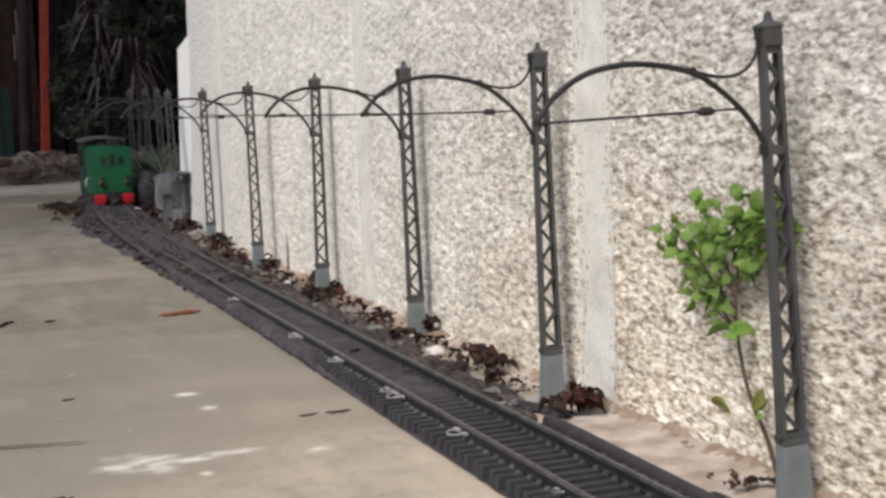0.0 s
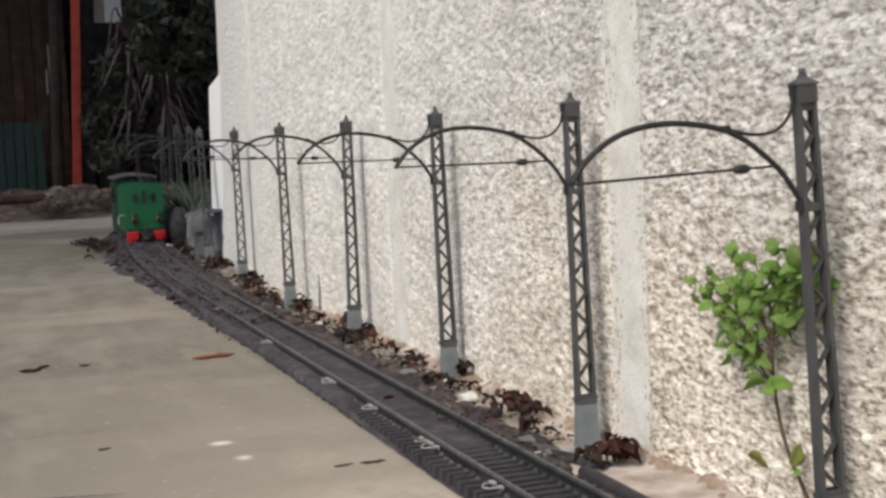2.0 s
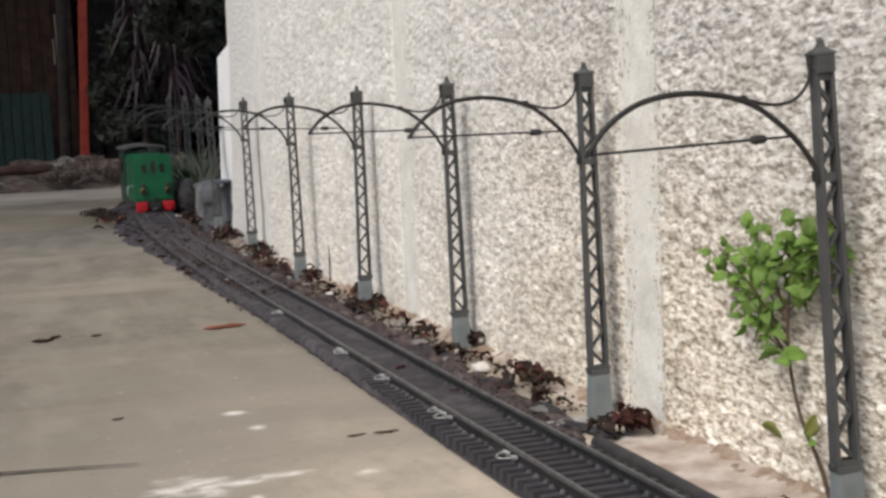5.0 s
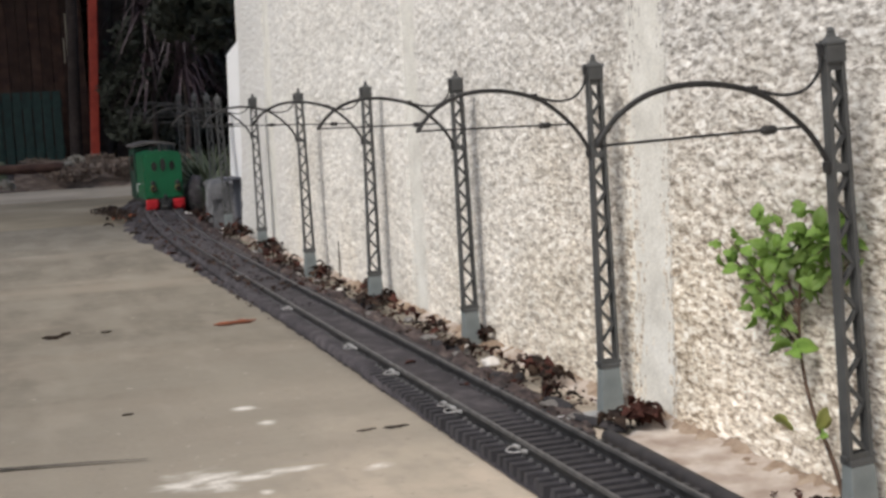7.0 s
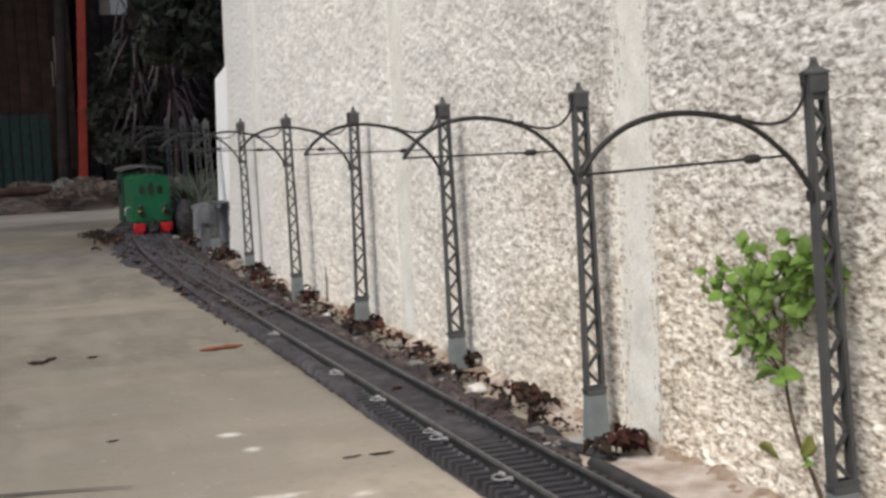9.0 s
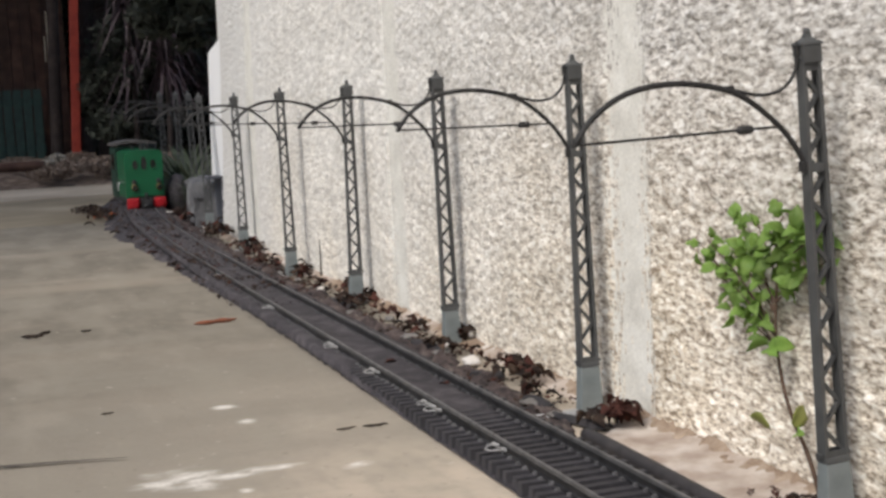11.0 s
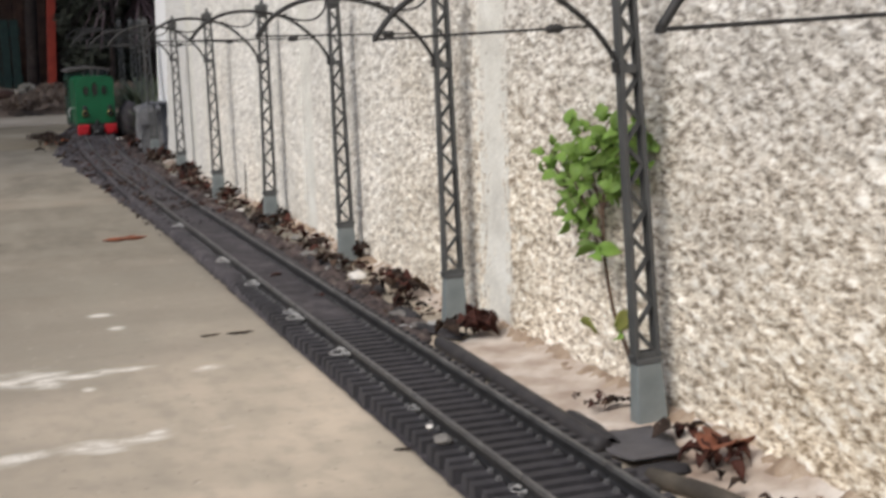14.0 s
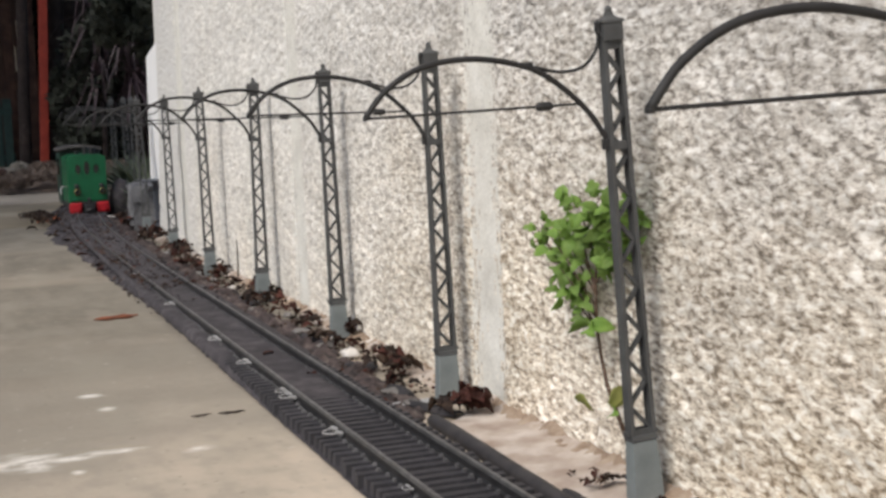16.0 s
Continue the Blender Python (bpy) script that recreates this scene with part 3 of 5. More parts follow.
    cur = [bm.verts.new(p) for p in ((WALL_X - 0.001, y, hh + 0.002), (WALL_X - 0.012, y, hh * 0.35 + 0.0012), (WALL_X - w, y, 0.0012), (WALL_X - w - 0.003, y, -0.002))]
    if prev:
        for k in range(3):
            bm.faces.new((prev[k], cur[k], cur[k + 1], prev[k + 1]))
    prev = cur
tagged(part("trim", bm, SAND, smooth=True), "pale sandy mortar fillet along the foot of the wall", "mortar fillet", kind="structure")

# Brown earth washed against the foot of the wall.
bm = bmesh.new()
prev = None
for i in range(420):
    y = -0.60 + i * 0.0048
    if y > 1.3:
        break
    w = max(0.003, 0.013 + 0.007 * noise.noise((y * 23, 1.5, 0)) + 0.007 * noise.noise((y * 140, 4.5, 0)))
    h = max(0.002, 0.0070 + 0.005 * noise.noise((y * 30, 6.0, 0)) + 0.005 * noise.noise((y * 150, 3.0, 0)))
    cur = [bm.verts.new((WALL_X - 0.002 - w * t, y, 0.0020 + hh + 0.0012 * noise.noise((y * 200, t * 9, 0)))) for t, hh in ((0, h), (0.25, h * 0.7), (0.55, h * 0.3 + 0.0006), (0.85, 0.0008), (1.0, -0.004))]
    if prev:
        for k in range(4):
            bm.faces.new((prev[k], cur[k], cur[k + 1], prev[k + 1]))
    prev = cur
tagged(part("washed_earth", bm, EARTH, smooth=True), "brown earth washed up along the foot of the wall", "earth", kind="stuff")

# ---- splashes and cracks on the slab ----


def blotch(name, pts, widths, mat, label, category, z=0.0022, seed=0):
    """A thin ragged-edged patch along a line."""
    line = smooth_line([(x, y, z) for x, y in pts], 8)
    bm = bmesh.new()
    rows = []
    m = len(line) - 1
    for i, p in enumerate(line):
        t = i / m * (len(widths) - 1)
        k = min(int(t), len(widths) - 2)
        w = widths[k] * (1 - t + k) + widths[k + 1] * (t - k)
        d = (line[min(i + 1, m)] - line[max(i - 1, 0)]).normalized()
        u = Vector((-d.y, d.x, 0))
        a = w * (1 + 0.7 * noise.noise((i * 0.6, seed, 0)))
        b = w * (1 + 0.7 * noise.noise((i * 0.6, seed, 7)))
        rows.append((bm.verts.new(p - u * a), bm.verts.new(p), bm.verts.new(p + u * b)))
    for a, b in zip(rows, rows[1:]):
        bm.faces.new((a[0], b[0], b[1], a[1]))
        bm.faces.new((a[1], b[1], b[2], a[2]))
    return tagged(part(name, bm, mat), label, category)


blotch("slab_crack", [(-0.66, 0.452), (-0.56, 0.436), (-0.495, 0.422), (-0.445, 0.411), (-0.389, 0.396)], [0.0026, 0.0030, 0.0026, 0.0008], CRACK, "dark hairline crack in the concrete", "crack", seed=30)
blotch("slab_crack", [(-0.75, 1.13), (-0.60, 1.14), (-0.48, 1.13)], [0.002, 0.003, 0.001], CRACK, "dark hairline crack in the concrete", "crack", seed=31)

# ---- track ----
track = empty("railway_track", Matrix(), "weathered garden railway track with dark brown sleepers along the wall", "railway track")
PITCH, FIRST, LAST = 0.0143, -0.74, 4.25


def sleeper_mesh(kind):
    bm = bmesh.new()
    hw = 0.0040 + 0.0002 * kind
    frustum(bm, (0.0885, 2 * hw), (0.0865, 2 * hw - 0.0016), 0.0005, 0.0105)
    body = len(bm.faces)
    for rx in (-0.024, 0.024):
        for s in (-1, 1):
            frustum(bm, (0.0034, 0.0042), (0.0020, 0.0028), 0.0105, 0.0126, x=rx + s * 0.0040)
    bm.faces.ensure_lookup_table()
    for f in bm.faces[body:]:
        f.material_index = 1
    me = mesh_of("sleeper", bm, SLEEPER)
    me.materials.append(CHAIR)
    return me


def rail_mesh(bm, y0, y1, off):
    """A rail with foot, web and head, following the track."""
    prof = ((-0.0026, 0.0106), (0.0026, 0.0106), (0.0026, 0.0116), (0.0008, 0.0128), (0.0008, 0.0166), (0.0015, 0.0172), (0.0015, 0.0196), (0.0011, 0.0200), (-0.0011, 0.0200), (-0.0015, 0.0196), (-0.0015, 0.0172), (-0.0008, 0.0166), (-0.0008, 0.0128), (-0.0026, 0.0116))
    count = max(2, int((y1 - y0) / 0.06) + 1)
    rows = []
    for i in range(count + 1):
        m = track_pose(y0 + (y1 - y0) * i / count)
        rows.append([bm.verts.new(m @ Vector((off + x, 0, z))) for x, z in prof])
    for a, b in zip(rows, rows[1:]):
        for k in range(len(prof)):
            q = (k + 1) % len(prof)
            bm.faces.new((a[k], b[k], b[q], a[q])).material_index = 1 if 6 <= k <= 9 else 0
    bm.faces.new(rows[0])
    bm.faces.new(rows[-1][::-1])
    return bm


JOINTS = [-0.74, -0.10, 0.04, 0.25, 0.40, 0.565, 0.71, 0.95, 1.25, 1.55, 1.85, 2.15, 2.45, 2.75, 3.05, 3.4, 3.8, 4.25]
for off in (-0.024, 0.024):
    for a, b in zip(JOINTS, JOINTS[1:]):
        part("rail", rail_mesh(bmesh.new(), a, b - 0.0006, off), RAIL, track).data.materials.append(RAIL_HEAD)


def clamp_mesh():
    """A bright wire loop with two screwed ends on the outer side of the rail."""
    bm = bmesh.new()
    box(bm, -0.0010, 0.0010, -0.009, -0.005, 0.0130, 0.0160, 0.0004)
    box(bm, -0.0010, 0.0010, 0.005, 0.009, 0.0130, 0.0160, 0.0004)
    tube(bm, smooth_line([(-0.001, -0.008, 0.0152), (-0.005, -0.0090, 0.0156), (-0.0100, -0.006, 0.0150), (-0.0120, 0.001, 0.0146), (-0.0090, 0.006, 0.0150), (-0.004, 0.0085, 0.0154), (-0.001, 0.008, 0.0152)], 4), 0.0006, 6)
    for y in (-0.0085, 0.0085):
        tube(bm, [(0.0002, y, 0.0140), (-0.0024, y, 0.0156), (-0.0040, y, 0.0156)], 0.0016, 8)
    return mesh_of("rail_clamp", bm, SILVER)


CLAMP = clamp_mesh()
for y, size in ((-0.134, 0.62), (-0.104, 0.55), (0.065, 0.5), (0.231, 1), (0.373, 1), (0.398, 0.8), (0.552, 1), (0.706, 1), (0.722, 0.7), (1.025, 1), (1.402, 1)):
    shared("rail_clamp", CLAMP, track, track_pose(y, 0.014 * (1 - size), -0.0265) @ Matrix.Scale(size, 4))["label"] = "bright wire loop clamped to the rail"
# Moulded webs that hold the sleepers together.
for off in (-0.024, 0.024):
    bm = bmesh.new()
    rows = []
    for i in range(90):
        m = track_pose(FIRST + (LAST - FIRST) * i / 89)
        rows.append([bm.verts.new(m @ Vector((off + x, 0, z))) for x, z in ((-0.003, 0.001), (-0.003, 0.007), (0.003, 0.007), (0.003, 0.001))])
    for a, b in zip(rows, rows[1:]):
        for k in range(3):
            bm.faces.new((a[k], b[k], b[k + 1], a[k + 1]))
    part("sleeper_web", bm, SLEEPER, track)
# Dirt between the sleepers; near, its dark colour also paints the shaded gaps.
bm = bmesh.new()
prev = None
for i in range(430):
    y = -0.70 + i * 0.0115
    if y > 4.2:
        break
    m = track_pose(y)
    deep = min(1.0, max(0.0, (y - 0.24) / 0.14))
    ends = min(1.0, max(0.0, (y - 0.40) / 0.22))
    buried = min(1.0, max(0.0, (y - 1.25) / 0.6))
    cur = []
    for x in (-0.046, -0.0445, -0.038, -0.031, -0.0255, -0.019, -0.010, 0.0, 0.010, 0.019, 0.0255, 0.031, 0.038, 0.0445, 0.046):
        fill = deep if abs(x) < 0.025 else ends
        z = 0.0020 + fill * 0.0094 + (0.0013 + 0.0004 * fill) * noise.noise((x * 60, y * 45, 1.0)) - (0.0075 * ends if abs(x) > 0.045 else 0)
        z += buried * (0.0055 + 0.0030 * noise.noise((x * 45, y * 30, 4.0)))
        cur.append(bm.verts.new(m @ Vector((x, 0, z))))
    if prev:
        for k in range(14):
            bm.faces.new((prev[k], cur[k], cur[k + 1], prev[k + 1]))
    prev = cur
tagged(part("ballast_dirt", bm, DIRT, track, smooth=True), kind="stuff")

# Dark dirt and debris on both sides of the track, wider further on.
for side, first_y, last_y in ((-1, 1.05, 3.6), (1, 0.27, 3.6)):
    bm = bmesh.new()
    prev = None
    for i in range(400):
        y = first_y + i * 0.0085
        if y > last_y:
            break
        grow = min(1.0, max(0.0, (y - 1.05) / 1.0)) if side < 0 else min(1.0, (y - first_y) / 0.05, (last_y - y) / 0.03)
        wide = ((0.030 * grow + 0.022 * min(1.0, max(0.0, (y - 2.0) / 0.7))) if side < 0 else (0.042 if y > 0.50 else 0.030 if y > 0.36 else 0.036) * grow) * (1 + 0.55 * noise.noise((y * 13, side, 0.5)) + 0.3 * noise.noise((y * 47, side, 2.5)))
        x0 = track_x(y) + side * 0.043
        far = x0 + side * wide if side < 0 else min(x0 + wide + 0.004, WALL_X - 0.003 if y < 2.1 else 9)
        cur = []
        for k in range(9):
            t = k / 8
            x = x0 + (far - x0) * t
            lump = max(0.0, noise.noise((x * 55, y * 38, 3.0)) + 0.6 * noise.noise((x * 130, y * 95, 5.0)) + 0.3)
            z = 0.0012 + earth_z(x, y) * (1 - 0.6 * t if side < 0 else 1) + lump * (0.011 if side > 0 else 0.008) * math.sin(math.pi * (0.15 + 0.8 * t)) - (0.004 if k in (0, 8) else 0)
            if side < 0 and k == 8:
                z = -0.004
            cur.append(bm.verts.new((x, y, z)))
        if prev:
            for k in range(8):
                bm.faces.new((prev[k], cur[k], cur[k + 1], prev[k + 1]))
        prev = cur
    tagged(part("track_debris", bm, DEBRIS if side > 0 else DIRT, smooth=True), "dark crumbled earth and leaf debris along the track", "debris", kind="stuff")

# ---- masts with bow arms ----
ARCH = [(-0.1561, 0.2519), (-0.1426, 0.2663), (-0.1205, 0.2774), (-0.0915, 0.2800), (-0.0623, 0.2748), (-0.0440, 0.2666), (-0.0260, 0.2517), (-0.0152, 0.2390), (-0.0065, 0.2239)]
BRACE = [(-0.0549, 0.2735), (-0.0363, 0.2682), (-0.0208, 0.2694), (-0.0103, 0.2785), (-0.0074, 0.2914)]


def catenary_mast(m, label, group="catenary masts"):
    thing = empty("catenary_mast", m, label, "catenary mast", group)
    block = part("base_block", frustum(bmesh.new(), (0.0212, 0.0125), (0.0170, 0.0105), 0.0, 0.040, 0.0010), BLOCK_GREY, thing, "blue-grey tapered plastic base block")
    bm = bmesh.new()
    box(bm, -0.060, -0.0105, -0.0075, 0.0075, 0.0004, 0.0028, 0.0006)
    box(bm, -0.058, -0.048, -0.013, 0.013, 0.0004, 0.0024, 0.0005)
    part("foot_plate", bm, PLATE_PALE, thing, "pale grey foot plate")
    bm = bmesh.new()
    frustum(bm, (0.0182, 0.0116), (0.0174, 0.0108), 0.0402, 0.0436, 0.0006)
    for s in (-1, 1):
        box(bm, s * 0.0098 - 0.0010, s * 0.0098 + 0.0010, -0.003, 0.003, 0.0436, 0.0462)
    part("foot_collar", bm, MAST_GREY, thing)
    z0, z1, w0, w1, d0, d1 = 0.0434, 0.2845, 0.0172, 0.0128, 0.0088, 0.0072
    wide = lambda z: w0 + (w1 - w0) * (z - z0) / (z1 - z0)
    deep = lambda z: d0 + (d1 - d0) * (z - z0) / (z1 - z0)
    for s in (-1, 1):
        # An upright channel: a web with two flanges turned inwards.
        bm = bmesh.new()
        rows = []
        for z in (z0, z1):
            w, d = wide(z) / 2, deep(z) / 2
            f = 0.0026
            rows.append([bm.verts.new((s * x, y, z)) for x, y in ((w, -d), (w, d), (w - f, d), (w - f, d - 0.0012), (w - 0.0011, d - 0.0012), (w - 0.0011, -d + 0.0012), (w - f, -d + 0.0012), (w - f, -d))])
        for k in range(8):
            q = (k + 1) % 8
            bm.faces.new((rows[0][k], rows[0][q], rows[1][q], rows[1][k]))
        bm.faces.new(rows[0][::-1])
        bm.faces.new(rows[1])
        part("upright", bm, MAST_GREY, thing)
    # One zigzag lattice between the two channels, with flat plates at the foot, at the arm and under the head.
    bm = bmesh.new()
    z, side = z0 + 0.003, 1
    while z < z1 - 0.012:
        top = z + wide(z) * 0.90
        a, b = side * (wide(z) / 2 - 0.0020), -side * (wide(top) / 2 - 0.0020)
        strap(bm, (a, z), (b, top), 0.0024, 0.0026, 0.0)
        z, side = top, -side
    part("lattice", bm, MAST_GREY, thing)
    for z, high in ((z0 + 0.002, 0.004), (0.2215, 0.005), (z1 - 0.003, 0.005)):
        bm = bmesh.new()
        for t in (-1, 1):
            strap(bm, (-wide(z) / 2 + 0.0008, z), (wide(z) / 2 - 0.0008, z), high, 0.0012, t * (deep(z) / 2 - 0.0014))
        part("tie_plate", bm, MAST_GREY, thing)
    bm = bmesh.new()
    box(bm, -0.0066, 0.0066, -0.0050, 0.0050, 0.2835, 0.2945, 0.0006)
    frustum(bm, (0.0156, 0.0112), (0.0148, 0.0104), 0.2943, 0.2960, 0.0003)
    frustum(bm, (0.0118, 0.0086), (0.0052, 0.0048), 0.2959, 0.2985)
    frustum(bm, (0.0050, 0.0046), (0.0036, 0.0034), 0.2984, 0.3010)
    bmesh.ops.create_uvsphere(bm, u_segments=8, v_segments=6, radius=0.0024, matrix=Matrix.Translation((0, 0, 0.3022)))
    for s in (-1, 1):
        box(bm, s * 0.0074 - 0.0007, s * 0.0074 + 0.0007, -0.0014, 0.0014, 0.2930, 0.2968)
        box(bm, s * 0.0068 - 0.0006, s * 0.0068 + 0.0006, -0.0030, 0.0030, 0.2860, 0.2885)
    part("mast_cap", bm, MAST_GREY, thing, "grey capped head with a small ball finial")
    arm = part("bow_arm", tube(bmesh.new(), smooth_line([(x, 0, z) for x, z in ARCH], 5), 0.0018, 8, 1.0), ARM_GREY, thing, "dark grey arched cantilever arm", smooth=True)
    part("curved_brace", tube(bmesh.new(), smooth_line([(x, 0, z) for x, z in BRACE], 6), 0.0011, 7), ARM_GREY, thing, "thin dark S-shaped brace", smooth=True)
    bm = bmesh.new()
    tube(bm, [(-0.1561, 0, 0.2519), (-0.0226, 0, 0.2483)], 0.00085, 7)
    part("steady_bar", bm, ARM_GREY, thing)
    bm = bmesh.new()
    tube(bm, [(-0.0518, 0, 0.2491), (-0.0508, 0, 0.2490), (-0.0498, 0, 0.2490), (-0.0428, 0, 0.2488), (-0.0418, 0, 0.2488), (-0.0408, 0, 0.2488)], [0.0012, 0.0022, 0.0027, 0.0027, 0.0022, 0.0012], 8)
    part("insulator", bm, ARM_GREY, thing, "dark ribbed insulator on the bar")
    for x0, x1, t, za, zb in ((-0.0595, -0.0520, 0.0018, 0.2722, 0.2754), (-0.1572, -0.1545, 0.0018, 0.2506, 0.2526), (-0.0100, -0.0058, 0.0026, 0.2195, 0.2262), (-0.0092, -0.0062, 0.0022, 0.2880, 0.2950)):
        part("bracket", box(bmesh.new(), x0, x1, -t, t, za, zb, 0.0006), ARM_GREY, thing)
    return thing


def mast_pose(x, y, lean, z=0.0, turn=0.0):
    return Matrix.Translation((x, y, z)) @ Matrix.Rotation(radians(-lean), 4, "Y") @ Matrix.Rotation(radians(turn), 4, "Z")


first = catenary_mast(mast_pose(0.0006, 0.0115, 3.1), "grey plastic lattice catenary mast with a dark bow arm")
for x, y, lean, z, turn in ((-0.004, -0.322, 3.3, 0, 0), (-0.0040, 0.3506, 0.9, 0, 0), (-0.0012, 0.7044, 0.7, 0, 0), (-0.0068, 1.0704, -0.5, 0, 0), (-0.0137, 1.4282, 0.5, 0, 0), (-0.0050, 1.8689, 0.3, 0.0005, 0), (-0.0030, 2.26, 1.4, 0.0085, -2), (0.030, 2.64, 0.8, 0.019, -4), (0.055, 3.03, 0.6, 0.0277, -5), (0.064, 3.42, 0.5, 0.034, -6)):
    copy_thing(first, mast_pose(x, y, lean, z, turn))

# ---- locomotive on the track ----


def locomotive():
    front, rear = 2.71, 2.97
    turn = math.atan2(track_x(front) - track_x(rear), rear - front)
    thing = empty("model_locomotive", Matrix.Translation((track_x(front) + 0.005, front, 0.0145 + track_z(front))) @ Matrix.Rotation(turn * 0.3 + 0.03, 4, "Z") @ Matrix.Diagonal((0.92, 1.0, 0.99, 1.0)), "green model locomotive with red buffer beams standing on the track", "model locomotive")

    def hood(bm, half, y0, y1, z0, shoulder, top, bevel):
        """A hood with upright sides, rounded shoulders and a slightly domed top."""
        prof = [(-half, z0), (half, z0), (half, shoulder)]
        prof += [(half * (1 - 0.10 * (1 - math.cos(a)) - 0.90 * (1 - math.cos(a)) ** 2 * 0.9), shoulder + (top - shoulder) * math.sin(a)) for a in (math.pi / 2 * k / 6 for k in range(1, 7))]
        prof += [(-x, z) for x, z in reversed(prof[3:])] + [(-half, shoulder)]
        a = [bm.verts.new((x, y0, z)) for x, z in prof]
        b = [bm.verts.new((x, y1, z)) for x, z in prof]
        bm.faces.new(a)
        bm.faces.new(b[::-1])
        for k in range(len(prof)):
            q = (k + 1) % len(prof)
            bm.faces.new((a[k], b[k], b[q], a[q]))
        bmesh.ops.bevel(bm, geom=[e for e in bm.edges if all(abs(v.co.y - y0) < 1e-6 for v in e.verts)], offset=bevel, segments=2, affect="EDGES")
        return bm

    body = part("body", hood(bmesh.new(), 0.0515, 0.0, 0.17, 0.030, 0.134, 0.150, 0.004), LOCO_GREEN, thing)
    for x, w, h, z in ((-0.0235, 0.015, 0.023, 0.113), (0.0245, 0.015, 0.023, 0.113), (0.0, 0.0155, 0.034, 0.116)):
        bm = bmesh.new()
        tube(bm, [(x, -0.0012, z), (x, 0.0015, z)], 1.0, 16)
        for v in bm.verts:
            v.co.x, v.co.z = x + (v.co.x - x) * w / 2, z + (v.co.z - z) * h / 2
        part("window_pane", bm, GLASS_DARK, body, "dark oval window")
        bm = bmesh.new()
        ring = [Vector((x + (w / 2 + 0.001) * math.cos(a), -0.001, z + (h / 2 + 0.001) * math.sin(a))) for a in (2 * math.pi * k / 18 for k in range(19))]
        tube(bm, ring, 0.0012, 6)
        part("window_rim", bm, LOCO_GREEN, body)
    for x in (-0.029, 0.037):
        # A lamp bracket with its round lamp under it.
        bm = bmesh.new()
        tube(bm, [(x, 0.001, 0.070), (x, -0.004, 0.070), (x, -0.005, 0.070)], [0.0065, 0.0065, 0.005], 12)
        part("lamp_bracket", bm, BLACK, body)
        bm = bmesh.new()
        tube(bm, [(x, 0.001, 0.056), (x, -0.007, 0.056), (x, -0.008, 0.056)], [0.0088, 0.0088, 0.0070], 14)
        lamp = part("headlamp", bm, BRASS, body, "dull brass headlamp")
        bm = bmesh.new()
        tube(bm, [(x, -0.0078, 0.056), (x, -0.0086, 0.056)], 0.0062, 12)
        part("lens", bm, GLASS_DARK, lamp)
    bm = bmesh.new()
    box(bm, -0.052, 0.052, -0.002, 0.30, 0.016, 0.0298, 0.002)
    part("frame", bm, BLACK, thing)
    for s in (-1, 1):
        bm = bmesh.new()
        box(bm, s * 0.036 - 0.0165, s * 0.036 + 0.0165, -0.012, -0.0022, 0.003, 0.0295, 0.004)
        part("buffer_beam", bm, LOCO_RED, thing, "bright red buffer beam")
        bm = bmesh.new()
        tube(bm, [(s * 0.034, -0.012, 0.0165), (s * 0.034, -0.019, 0.0165), (s * 0.034, -0.0195, 0.0165), (s * 0.034, -0.022, 0.0165)], [0.004, 0.004, 0.0105, 0.0095], 14)
        part("buffer", bm, LOCO_RED, thing, "round red buffer")
    bm = bmesh.new()
    box(bm, -0.014, 0.014, -0.024, 0.0, 0.002, 0.026, 0.003)
    tube(bm, [(-0.009, -0.028, 0.012), (0, -0.032, 0.012), (0.009, -0.028, 0.012)], 0.003, 8)
    tube(bm, [(0, -0.020, 0.026), (0, -0.021, 0.034), (0, -0.014, 0.038)], 0.005, 8)
    part("coupler", bm, BLACK, thing)
    for x, y, r, h in ((0.001, 0.030, 0.0085, 0.020), (0.022, 0.060, 0.013, 0.017), (-0.016, 0.085, 0.008, 0.010), (0.040, 0.075, 0.009, 0.013)):
        bm = bmesh.new()
        tube(bm, [(x, y, 0.144), (x, y, 0.148 + h * 0.7), (x, y, 0.149 + h * 0.7), (x, y, 0.148 + h)], [r * 0.75, r * 0.75, r, r], 12)
        part("chimney" if x == 0.001 else "dome", bm, BLACK, thing)
    cab = part("cab", hood(bmesh.new(), 0.055, 0.172, 0.30, 0.024, 0.146, 0.158, 0.003), LOCO_SHADED_GREEN, thing, "green cab, coloured darker for its shaded side")
    for s in (-1, 1):
        bm = bmesh.new()
        box(bm, s * 0.0555 - 0.0009, s * 0.0555 + 0.0009, 0.20, 0.265, 0.095, 0.138, 0.0004)
        part("side_window", bm, GLASS_DARK, cab)
    bm = bmesh.new()
    rows = []
    for y in (0.145, 0.320):
        rows.append([bm.verts.new((0.059 * c, y, 0.1585 + 0.008 * (1 - c * c) + t)) for c, t in [(-1 + k / 5, 0.0) for k in range(11)] + [(1 - k / 5, 0.006) for k in range(11)]])
    for k in range(22):
        q = (k + 1) % 22
        bm.faces.new((rows[0][k], rows[1][k], rows[1][q], rows[0][q]))
    bm.faces.new(rows[0][::-1])
    bm.faces.new(rows[1])
    part("roof", bm, ROOF_GREY, thing, "dusty grey curved roof")
    bm = bmesh.new()
    tube(bm, smooth_line([(-0.052, 0.02, 0.070), (-0.064, 0.012, 0.071), (-0.071, 0.008, 0.062), (-0.070, 0.008, 0.050)], 4), 0.0016, 7)
    part("grab_rail", bm, SILVER, thing, "pale bent wire handrail")
    for y in (0.04, 0.11, 0.20, 0.26):
        for s in (-1, 1):
            bm = bmesh.new()
